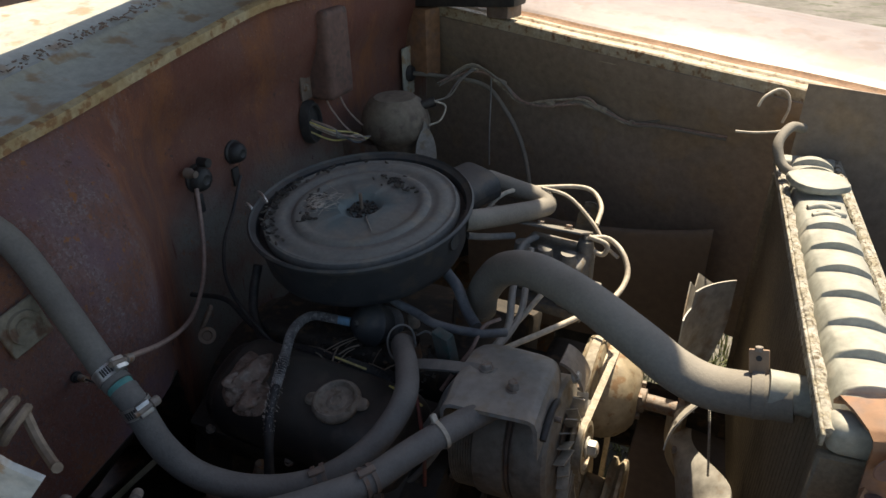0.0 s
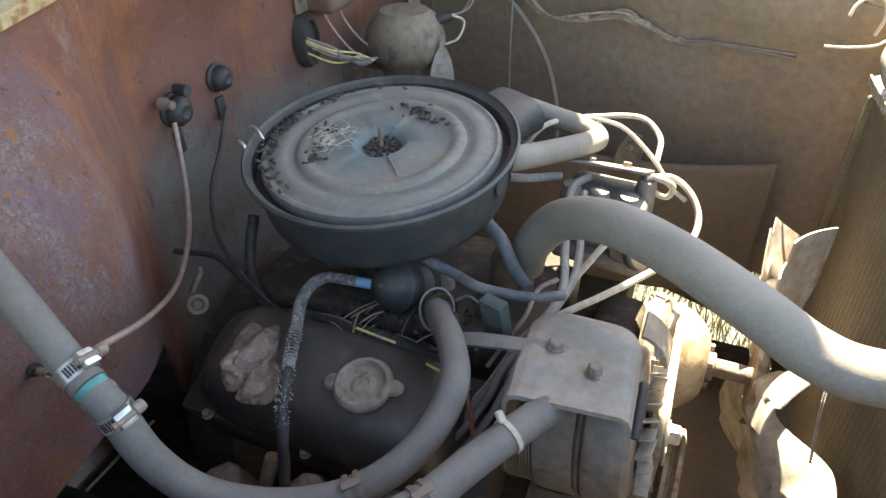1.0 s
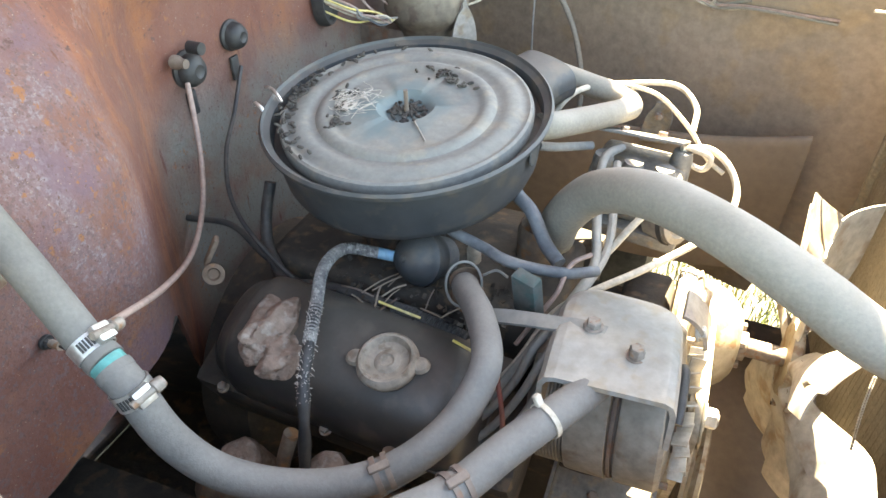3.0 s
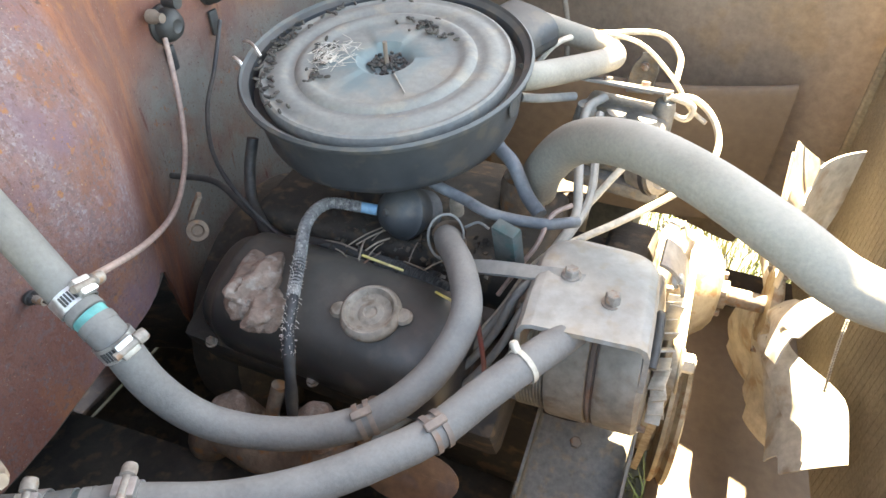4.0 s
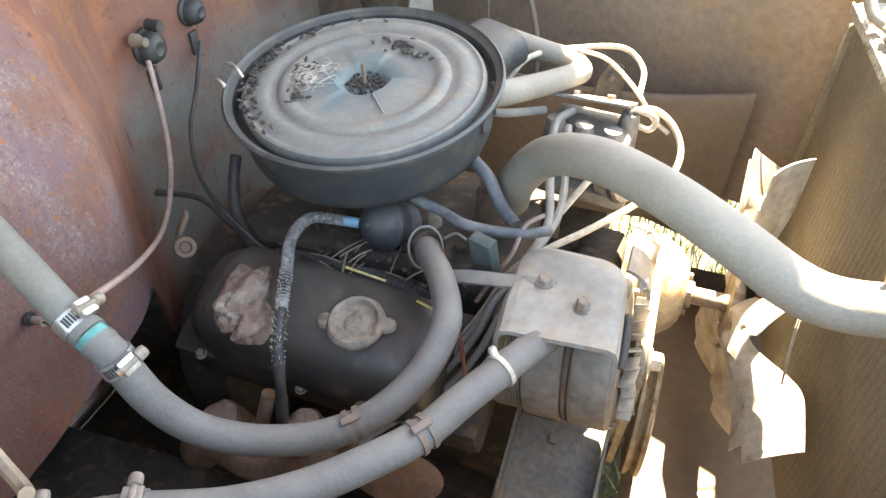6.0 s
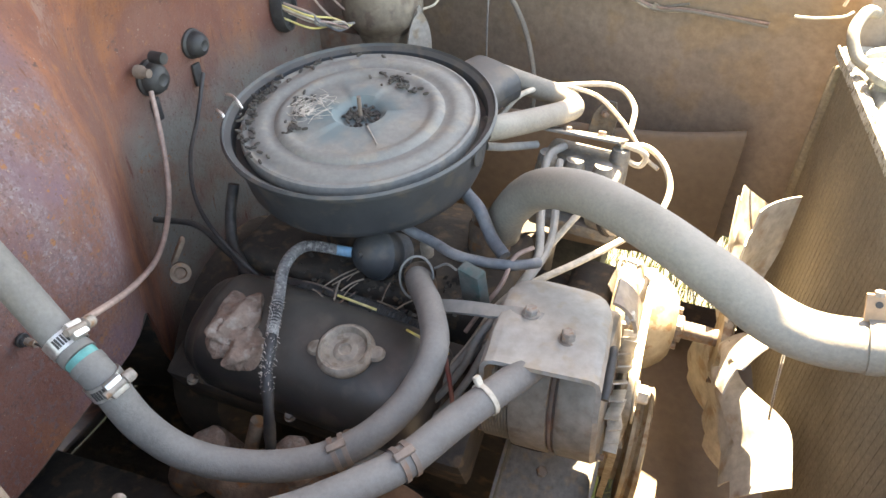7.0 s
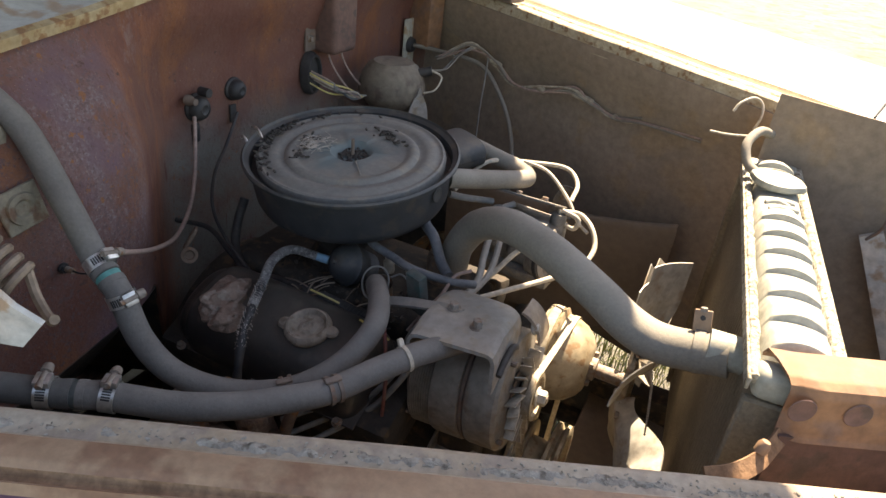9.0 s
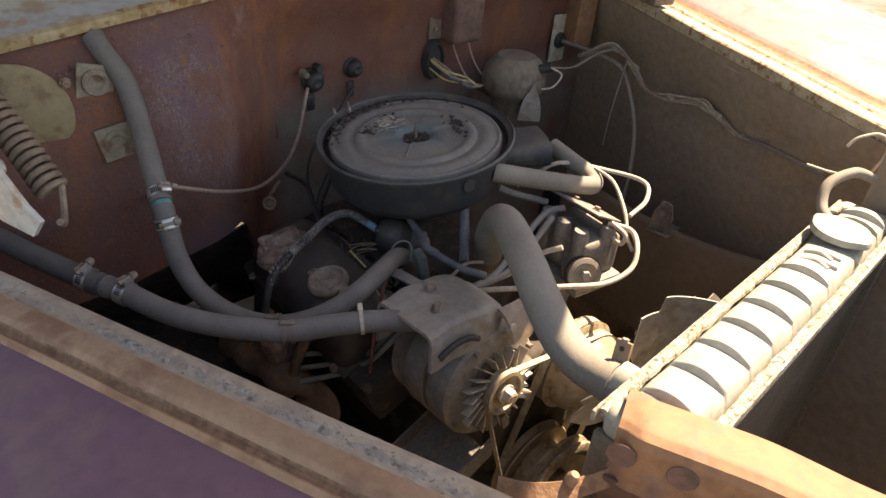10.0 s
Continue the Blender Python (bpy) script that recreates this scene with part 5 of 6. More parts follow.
CABLES = [
    ("throttle_cable", [(-0.010, -0.022, 1.069), (0.010, -0.045, 1.033), (0.030, -0.072, 0.987), (0.060, -0.118, 0.954), (0.100, -0.190, 0.945), (0.150, -0.281, 0.982), (0.205, -0.383, 1.045)], 0.0035, M_PINKWIRE, "pinkish sheathed cable drooping along the firewall"),
    ("wire", [(-0.010, 0.086, 1.05), (0.010, 0.029, 1.006), (0.030, -0.024, 0.977), (0.060, -0.066, 0.938), (0.110, -0.094, 0.905), (0.190, -0.114, 0.861)], 0.003, M_BLACKWIRE, "black wire drooping from the firewall grommet"),
    ("vacuum_tube", [(-0.02, -0.075, 0.888), (0.050, -0.067, 0.890), (0.110, -0.083, 0.868), (0.180, -0.101, 0.852)], 0.0045, M_BLACKWIRE, "thin black tube below the air cleaner"),
    ("vacuum_tube", [(0.10, -0.029, 0.95), (0.10, -0.05, 0.91), (0.120, -0.080, 0.878), (0.170, -0.110, 0.861), (0.240, -0.110, 0.872), (0.4, -0.115, 0.875)], 0.008, M_BLACKWIRE, "black rubber tube below the air cleaner"),
    ("grey_tube", [(0.43, 0.10, 1.01), (0.450, 0.120, 1.002), (0.484, 0.170, 0.986)], 0.006, M_GREYWIRE, "grey tube into the valve body"),
    ("grey_tube", [(0.525, 0.170, 0.994), (0.507, 0.140, 0.982), (0.522, 0.060, 0.949), (0.536, 0.000, 0.925), (0.526, -0.050, 0.909), (0.511, -0.090, 0.895), (0.479, -0.150, 0.848), (0.444, -0.200, 0.809)], 0.006, M_GREYWIRE, "long grey rubber tube running down beside the bracket"),
    ("plug_wire", [(0.409, 0.170, 0.985), (0.419, 0.200, 1.003), (0.446, 0.240, 1.030), (0.503, 0.320, 1.016), (0.565, 0.340, 1.015), (0.600, 0.300, 1.006), (0.605, 0.250, 0.992)], 0.0042, M_WHITE, "yellowed white ignition lead in a loop"),
    ("plug_wire", [(0.597, 0.200, 0.990), (0.632, 0.220, 0.986), (0.662, 0.200, 0.974), (0.677, 0.170, 0.952), (0.667, 0.120, 0.938), (0.634, 0.060, 0.936), (0.586, 0.000, 0.928), (0.537, -0.040, 0.909), (0.506, -0.070, 0.889), (0.48, -0.13, 0.85), (0.43, -0.2, 0.80)], 0.0045, M_WHITE, "yellowed white ignition lead in a wide loop"),
    ("plug_wire", [(0.596, 0.200, 0.977), (0.628, 0.200, 0.965), (0.634, 0.200, 0.985), (0.604, 0.200, 0.994)], 0.0042, M_WHITE, "yellowed white ignition lead in a small loop"),
    ("plug_wire", [(0.60, 0.08, 0.985), (0.575, 0.060, 0.966), (0.546, 0.030, 0.924), (0.527, 0.000, 0.905)], 0.0045, M_WHITE, "yellowed white ignition lead behind the radiator hose"),
    ("blue_hose", [(0.42, 0.03, 0.995), (0.429, 0.020, 0.984), (0.454, 0.000, 0.978), (0.479, -0.020, 0.952), (0.502, -0.040, 0.944)], 0.0085, M_BLUE, "blue-grey rubber hose below the air cleaner"),
    ("blue_hose", [(0.36, -0.045, 0.965), (0.376, -0.050, 0.960), (0.415, -0.060, 0.957), (0.457, -0.080, 0.962), (0.511, -0.060, 0.949), (0.544, -0.030, 0.939)], 0.0065, M_BLUE, "blue-grey vacuum hose below the air cleaner"),
    ("pink_wire", [(0.535, -0.030, 0.961), (0.517, -0.050, 0.955), (0.511, -0.080, 0.935), (0.498, -0.100, 0.914), (0.48, -0.12, 0.88)], 0.0028, M_PINKWIRE, "thin dusty pink wire beside the radiator hose"),
    ("red_wire", [(0.46, -0.16, 0.945), (0.468, -0.176, 0.930), (0.485, -0.197, 0.900), (0.498, -0.214, 0.860), (0.5, -0.22, 0.8)], 0.0028, M_REDWIRE, "thin dark red wire beside the hose"),
    ("ignition_lead", [(0.53, -0.12, 0.945), (0.509, -0.157, 0.92), (0.496, -0.173, 0.880), (0.469, -0.190, 0.830), (0.432, -0.206, 0.790), (0.36, -0.27, 0.76)], 0.0045, M_GREYWIRE, "grey dusty ignition lead beside the valve cover"),
    ("ignition_lead", [(0.54, -0.12, 0.94), (0.52, -0.162, 0.91), (0.505, -0.183, 0.870), (0.478, -0.2, 0.82), (0.44, -0.22, 0.78), (0.38, -0.28, 0.75)], 0.0045, M_GREYWIRE, "grey dusty ignition lead beside the valve cover"),
    ("ignition_lead", [(0.55, -0.125, 0.935), (0.53, -0.17, 0.90), (0.515, -0.195, 0.86), (0.487, -0.212, 0.81), (0.45, -0.235, 0.77), (0.40, -0.29, 0.74)], 0.0045, M_GREYWIRE, "grey dusty ignition lead beside the valve cover"),
    ("loom", [(0.02, 0.70, 1.086), (0.122, 0.700, 1.085), (0.225, 0.690, 1.078), (0.290, 0.660, 1.035), (0.342, 0.630, 0.971), (0.375, 0.600, 0.887), (0.38, 0.59, 0.8)], 0.0055, M_RADHOSE, "dusty wrapped loom hanging along the inner apron"),
    ("hook_wire", [(0.862, 0.50, 1.125), (0.868, 0.505, 1.15), (0.862, 0.515, 1.172), (0.845, 0.51, 1.18), (0.825, 0.49, 1.17), (0.818, 0.48, 1.155)], 0.0025, M_WHITE, "bare pale wire curled above the radiator"),
    ("hook_wire", [(0.87, 0.46, 1.13), (0.855, 0.44, 1.128), (0.82, 0.43, 1.125), (0.79, 0.42, 1.127)], 0.002, M_WHITE, "loose pale wire end above the radiator"),
]
for nm, pts, r, mat, lab in CABLES:
    single(nm, tube(pts, r, 10), mat, lab, "hose" if "hose" in nm or "tube" in nm else "wire")

HARN = [(0.12, 0.68, 1.075), (0.2, 0.700, 1.119), (0.268, 0.690, 1.094), (0.327, 0.670, 1.056), (0.400, 0.660, 1.064), (0.473, 0.660, 1.078), (0.525, 0.660, 1.057), (0.582, 0.660, 1.040), (0.641, 0.640, 1.051), (0.773, 0.600, 1.058)]
for k in range(5):
    pts = [(x + random.gauss(0, 0.003), y - 0.01 + random.gauss(0, 0.004), z + random.gauss(0, 0.005)) for x, y, z in HARN[: 10 - k // 2]]
    single("harness_wire", tube(pts, 0.0024, 7, 5), (M_RADHOSE, M_PINKWIRE, M_BELT)[k % 3], "thin dusty wire of the loom on the inner apron", "wire")

for x, y, z, ln in ((0.268, 0.682, 1.092, 0.03), (0.40, 0.652, 1.064, 0.02), (0.50, 0.652, 1.067, 0.05), (0.582, 0.652, 1.04, 0.012), (0.2, 0.692, 1.118, 0.02)):
    single("tape_wrap", tube([(x - ln / 2, y, z + 0.004), (x, y, z), (x + ln / 2, y, z - 0.004)], lambda q: 0.0075 - 0.002 * (2 * q - 1) ** 2, 10, 4), M_BELT, "dusty tan tape wrapped round the loom wires", "tape")

BRAID = [(0.285, -0.077, 0.921), (0.250, -0.096, 0.930), (0.244, -0.135, 0.928), (0.264, -0.186, 0.920), (0.284, -0.235, 0.912), (0.297, -0.270, 0.895), (0.307, -0.293, 0.86), (0.304, -0.304, 0.79)]
fuel = thing("fuel_line", "braided fuel line draped over the valve cover", "hose")
part("braid", tube(BRAID[:5], lambda s: 0.0072 + 0.0006 * math.sin(s * 300), 14, 40), M_BRAID, fuel, "pale ribbed braid")
part("rubber", tube(BRAID[3:], lambda s: 0.0066 + 0.0006 * math.sin(s * 23), 14, 16), M_DARK, fuel, "black rubber with frayed cover")


# ---- firewall fittings ----
def dome_canister():
    root = thing("brake_canister", "dusty brown domed canister on the firewall", "canister")
    m = axes((0.12, 0.44, 1.045), (0, 0, 1))
    part("can", lathe([(0.045, -0.06), (0.05, -0.035), (0.06, -0.022), (0.071, -0.012), (0.0745, 0.0), (0.074, 0.016), (0.068, 0.038), (0.056, 0.056), (0.046, 0.062), (0.044, 0.065), (0.02, 0.067), (0, 0.067)], m, 40), M_MASTER, root)
    part("mount", box((0.14, 0.08, 0.04), pose(0.06, 0.44, 0.99), 0.008, 2), M_BOX, root)
    part("fitting", tube([(0.17, 0.455, 1.09), (0.2, 0.47, 1.1)], 0.01, 10, 2), M_DARK, root, "black plug fitting")

    def tab(u, v):
        w = 0.05 * (1 - 0.75 * v ** 2.5)
        return Vector((0.2, 0.42, 0.985)) + Vector((0.62, 0.78, 0)) * ((u - 0.5) * w) + Vector((0, 0, 0.085 * v - 0.012 * (2 * u - 1) ** 2 * v))

    part("tab", sheet(tab, 12, 16, 0.003), M_BRACKET, root, "grey upright pointed tab")
    return root


dome_canister()


def firewall_fittings():
    root = thing("relay_box", "grey-brown sheet metal box on the firewall", "box")
    part("body", box((0.055, 0.085, 0.17), pose(0.03, 0.345, 1.215), 0.012, 3), M_RELAY, root, "red-brown rusty body")
    for z in (1.16, 1.27):
        hexbolt("screw", (0.011, 0.284, z), (1, 0, 0), 0.006, root)
    part("flange", box((0.004, 0.12, 0.16), pose(0.008, 0.33, 1.215), 0.001, 1), M_BOX, root)
    for x, y, z, r, lab in ((-0.024, -0.002, 1.078, 0.022, "black rubber cable grommet on the firewall"), (-0.024, 0.095, 1.09, 0.019, "black rubber bulb grommet on the firewall")):
        g = thing("grommet", lab, "grommet", "firewall grommets")
        m = axes((fw_x(y, z), y, z), (1, 0, 0))
        part("flange", lathe([(r * 1.15, 0), (r * 1.15, 0.004), (r, 0.007)], m, 28), M_DARK, g)
        part("boot", lathe([(r, 0.006), (r * 0.97, 0.014), (r * 0.75, 0.021), (r * 0.4, 0.024), (r * 0.25, 0.022), (0, 0.022)], m, 28), M_DARK, g)
        part("lower_stub", box((0.005, 0.016, 0.034), pose(fw_x(y, z) + 0.004, y - 0.006, z - 0.045, 0, 0, 0), 0.002, 2), M_DARK, g)
    s = thing("wing_nut", "dull brass fitting beside the grommet", "fitting")
    part("stud", lathe([(0.009, 0), (0.009, 0.008), (0.006, 0.012), (0.006, 0.02), (0, 0.021)], axes((-0.016, -0.03, 1.1), (1, 0, 0)), 12), M_BOX, s)
    part("stem", lathe([(0.008, 0), (0.008, 0.02), (0, 0.021)], axes((-0.012, -0.002, 1.11), (1, 0, 0)), 16), M_DARK, s)
    p = thing("wire_plug", "black oval bulkhead plug with loose wires", "plug")
    m = axes((0.004, 0.285, 1.09), (1, 0, 0)) @ Matrix.Diagonal((0.75, 1.25, 1, 1))
    part("plug_body", lathe([(0.036, 0), (0.036, 0.01), (0.032, 0.02), (0.028, 0.02), (0.026, 0.012), (0, 0.012)], m, 32), M_DARK, p)
    for k in range(9):
        y0, z0 = 0.285 + random.uniform(-0.015, 0.015), 1.09 + random.uniform(-0.025, 0.01)
        pts = [(0.015, y0, z0), (0.06, y0 + 0.01, z0 - 0.015), (0.09 + random.uniform(-0.02, 0.02), 0.31 + random.uniform(-0.02, 0.03), 1.06 + random.uniform(-0.015, 0.01)), (0.1, 0.345 + random.uniform(-0.01, 0.02), 1.045)]
        part("wire", tube(pts, 0.0018, 6, 5), (M_WHITE, M_GREYWIRE, M_STRAW, M_PINKWIRE, M_BLUE)[k % 5], p)
    for y, zt in ((0.325, 1.15), (0.37, 1.17)):
        single("loose_wire", tube([(0.02, y, zt), (0.03, y + 0.006, 1.11), (0.06, y + 0.01, 1.07), (0.09, y + 0.02, 1.045)], 0.002, 6), M_PINKWIRE, "loose thin wire hanging on the firewall", "wire")
    k = thing("strap_knob", "rusty strap with round boss low on the firewall", "strap")
    part("boss", lathe([(0.013, 0), (0.013, 0.01), (0.008, 0.011), (0.006, 0.006), (0, 0.006)], axes((0.115, -0.18, 0.912), (0.6, -0.6, 0.5)), 20), M_RUST_IRON, k)
    part("tail", box((0.006, 0.014, 0.04), pose(0.108, -0.168, 0.935, 0, 30, 40), 0.002, 2), M_RUST_IRON, k)


firewall_fittings()


def heater_side():
    """Round cover and two square mounting plates on the near half of the firewall."""
    ob = thing("round_cover", "yellowed round cover plate on the firewall", "cover")
    part("disc", lathe([(0.075, 0.0), (0.075, 0.004), (0.07, 0.007), (0.0, 0.009)], axes((fw_x(-0.545, 1.15) + 0.002, -0.547, 1.15), (1, 0, 0.1)), 44), M_OLIVE, ob)
    for a in (30, 150, 270):
        hexbolt("bolt", Vector((fw_x(-0.545, 1.15) + 0.006, -0.547 + 0.082 * math.cos(radians(a)), 1.15 + 0.082 * math.sin(radians(a)))), (1, 0, 0), 0.006, ob)
    for y, z, rz in ((-0.427, 1.095, 8), (-0.433, 1.18, -14)):
        q = thing("square_plate", "pale square mounting plate with a dished boss", "plate", "square mounting plates")
        m = axes((fw_x(y, z) + 0.003, y, z), (1, 0, 0.1)) @ pose(0, 0, 0, 0, 0, rz)
        part("plate", box((0.052, 0.052, 0.004), m, 0.001, 1), M_PLATE, q)
        part("boss", lathe([(0.02, 0.002), (0.019, 0.006), (0.012, 0.006), (0.009, 0.003), (0, 0.003)], m, 28), M_PLATE, q)


heater_side()


def near_hinge():
    root = thing("bonnet_mechanism", "pale painted bonnet hinge with brown coil spring", "hinge")
    # plate in the plane of the near fender
    o = Vector((0.352, -0.59, 1.108))
    d = NE_D
    pts = [(0.0, 0.0), (0.02, 0.025), (0.0, 0.04), (-0.05, 0.10), (-0.09, 0.17), (-0.2, 0.22), (-0.26, 0.16), (-0.22, 0.05), (-0.1, 0.02), (-0.05, 0.005)]
    bm = bmesh.new()
    a = [bm.verts.new(o + d * s + Vector((0, 0, h))) for s, h in pts]
    b = [bm.verts.new(o + d * s + Vector((0, 0, h)) + NE_N * 0.006) for s, h in pts]
    bm.faces.new(a)
    bm.faces.new(b[::-1])
    for i in range(len(pts)):
        bm.faces.new((a[i], b[i], b[(i + 1) % len(pts)], a[(i + 1) % len(pts)]))
    part("plate", bm, M_HINGE, root, "pale flaking plate", False)
    s0, s1 = Vector((0.30, -0.555, 1.13)), Vector((0.14, -0.60, 1.27))
    ax = (s1 - s0)
    m = axes(s0, ax)
    turns, L = 19, ax.length
    part("spring", tube([m @ Vector((0.0165 * math.cos(t), 0.0165 * math.sin(t), L * t / (2 * math.pi * turns))) for t in (k * math.pi / 5 for k in range(turns * 10))], 0.0043, 8, 1, None, False), M_SPRING, root, "brown coil spring")
    part("spring_hook", tube([s0 + Vector((0.0, 0.01, 0.01)), s0 + Vector((0.015, 0.004, -0.012)), s0 + Vector((0.04, -0.004, -0.022)), s0 + Vector((0.055, -0.01, -0.012))], 0.0045, 8), M_SPRING, root)
    arm = part("arm", box((0.24, 0.03, 0.006), Matrix.Translation(o + d * -0.135 + NE_N * -0.004 + Vector((0, 0, 0.135))) @ Matrix((d, d.cross(NE_N), NE_N)).transposed().to_4x4() @ pose(0, 0, 0, 0, 0, 38), 0.003, 2), M_HINGE, root, "pale swinging arm")
    part("rivet", lathe([(0.011, 0), (0.010, 0.004), (0.006, 0.005), (0.004, 0.003), (0, 0.003)], axes(o + d * -0.05 + Vector((0, 0, 0.07)) - NE_N * 0.007, -NE_N), 20), M_BRACKET, arm)
    return root


near_hinge()


def far_hinge():
    root = thing("bonnet_mechanism", "bonnet hinge at the far corner of the cowl, blackened as a silhouette", "hinge")
    # arm is black to stand for shade; it shows only in silhouette
    part("arm", box((0.36, 0.06, 0.085), pose(0.13, 0.725, 1.29, 0, -4, -10), 0.012, 2), M_DARK, root)
    part("foot", box((0.06, 0.06, 0.05), pose(0.26, 0.72, 1.255, 0, 0, -14), 0.008, 2), M_BOX, root)
    return root


far_hinge()

# hose fittings
clamp("hose_clamp", (0.206, -0.405, 1.040), Vector(H1[5]) - Vector(H1[4]), 0.0158, (0.6, 0.3, 0.7))
clamp("hose_clamp", (0.2465, -0.413, 1.0115), Vector((0.5, 0, -1)), 0.0158, (0.7, -0.2, 0.6))
clamp("hose_clamp", (0.276, -0.54, 0.978), Vector(H2[4]) - Vector(H2[3]), 0.0158, (0, -0.2, 1))
clamp("hose_clamp", (0.329, -0.508, 0.974), Vector(H2[5]) - Vector(H2[4]), 0.0158, (0, 0.1, 1))
single("hose_joint", tube([(0.2205, -0.4085, 1.0315), (0.2315, -0.410, 1.0242)], 0.0148, 20, 2), M_TEAL, "teal plastic hose joiner between two clamps", "joiner")
for at, ax in (((0.426, -0.341, 0.905), Vector(H1[11]) - Vector(H1[9])), ((0.505, -0.36, 0.957), Vector(H2[9]) - Vector(H2[7]))):
    c = thing("hose_clip", "brown spring clip round the heater hose", "clip", "hose clips")
    m = axes(at, ax, (0, -0.3, 1))
    for w in (-0.007, 0.004):
        part("band", lathe([(0.0155, w), (0.0172, w), (0.0172, w + 0.005), (0.0155, w + 0.005), (0.0155, w)], m, 28), M_BOX, c)
    part("latch", box((0.008, 0.004, 0.02), m @ Matrix.Translation((0, 0.018, 0)), 0.001, 1), M_BOX, c)
z = thing("cable_tie", "white plastic cable tie round the heater hose", "cable tie")
zm = axes((0.553, -0.275, 0.966), Vector(H2[10]) - Vector(H2[8]), (-0.6, -0.3, 0.6))
part("loop", lathe([(0.0157, -0.0025), (0.0172, -0.0025), (0.0172, 0.0025), (0.0157, 0.0025), (0.0157, -0.0025)], zm, 28), M_WHITE, z)
part("head", box((0.006, 0.012, 0.007), zm @ Matrix.Translation((0, 0.02, 0)), 0.001, 1), M_WHITE, z)
w = thing("hose_clamp", "dull steel strap clamp with an upright lug on the radiator hose", "hose clamp")
wm = axes((0.868, -0.152, 1.036), (1, 0, 0.2), (0, 0.35, 1))
part("band", lathe([(0.0246, -0.006), (0.0262, -0.006), (0.0262, 0.006), (0.0246, 0.006), (0.0246, -0.006)], wm, 36), M_RADHOSE, w, "dusty band")
LUG = 1 if (wm.to_3x3() @ Vector((1, 0, 0))).y < 0 else -1
part("lug", box((0.005, 0.026, 0.02), wm @ Matrix.Translation((0, 0.036, 0)), 0.0015, 2), M_FENDER_TAN, w, "upright lug")
part("lug_hole", lathe([(0, 0.0), (0.003, 0.0), (0.0031, 0.0008), (0, 0.0008)], axes(wm @ Vector((0.0026 * LUG, 0.04, 0)), wm.to_3x3() @ Vector((LUG, 0, 0))), 12), M_DARK, w)
hexbolt("screw", wm @ Vector((0, 0.047, 0)), wm.to_3x3() @ Vector((0, 1, 0)), 0.0045, w, None, False)


def fuel_filter():
    root = thing("fuel_pump_dome", "dark dusty domed vacuum unit below the air cleaner", "vacuum unit")
    m = axes((0.333, -0.058, 0.914), (-0.35, -0.8, 0.42)) @ Matrix.Diagonal((1.2, 1.2, 1.2, 1))
    part("dome", lathe([(0.024, -0.02), (0.027, -0.012), (0.03, -0.004), (0.03, 0.002), (0.0275, 0.004), (0.0265, 0.008), (0.02, 0.018), (0.01, 0.0235), (0.004, 0.0245), (0.003, 0.028), (0, 0.028)], m, 32), M_BLACK_CAN, root)
    part("rear", lathe([(0, -0.04), (0.02, -0.04), (0.024, -0.02)], m, 24), M_BLUE, root)
    part("port", tube([(0.305, -0.072, 0.918), (0.28, -0.078, 0.921)], 0.007, 12, 2), M_BLUEFIT, root, "blue hose fitting")
    b = thing("green_box", "small green-grey plastic box between hoses", "box")
    part("body", box((0.03, 0.016, 0.07), pose(0.488, -0.116, 0.95, 12, 0, -20), 0.003, 2), M_TEALBOX, b)
    n = thing("water_neck", "dusty cast water neck on the intake", "water neck")
    part("neck", lathe([(0.024, -0.05), (0.02, -0.01), (0.019, 0.02), (0.021, 0.024)], axes((0.4, -0.065, 0.885), (0, -0.2, 1)), 24), M_RUST_IRON, n)
    part("outlet", lathe([(0.03, -0.05), (0.03, 0.02), (0.027, 0.03)], axes((0.455, 0.055, 0.895), (0, 0, 1)), 24), M_RUST_IRON, n)


fuel_filter()


def rust_pan(u, v):
    a, r = 2 * math.pi * u, 0.06 * v + 0.0005
    return Vector((0.43 + r * math.cos(a) * 1.05, -0.275 + 0.3 * r * math.sin(a), 0.715 + 0.5 * r * math.sin(a) + 0.25 * r * math.cos(a) - 3.0 * r * r))


single("rust_pan", sheet(rust_pan, 32, 8, 0.003), M_ORANGE_PANEL, "orange rusty dished cover low beside the engine", "cover")

# droppings and nest on the lid
bm = bmesh.new()
for k in range(230):
    if k < 70:
        r, a = random.uniform(0.0, 0.026), random.uniform(0, 360)
        h = -0.004
    elif k < 160:
        r, a = random.uniform(0.135, 0.157), random.gauss(190, 28)
        h = 0.005
    else:
        r, a = random.gauss(0.082, 0.008), random.choice((random.gauss(205, 20), random.gauss(75, 16)))
        h = 0.006
    p = AC_M @ Vector((math.cos(radians(a)) * r, math.sin(radians(a)) * r, h))
    lathe([(0, -0.0046), (0.0016, -0.0032), (0.002, 0), (0.0016, 0.0032), (0, 0.0046)], axes(p, (random.uniform(-1, 1), random.uniform(-1, 1), random.uniform(-0.2, 0.4))), 6, bm)
tagged(link("droppings", bm, M_DROPPING), "dark rodent droppings scattered on the air cleaner lid", "droppings", "", "stuff")

# weeds below
bm = bmesh.new()
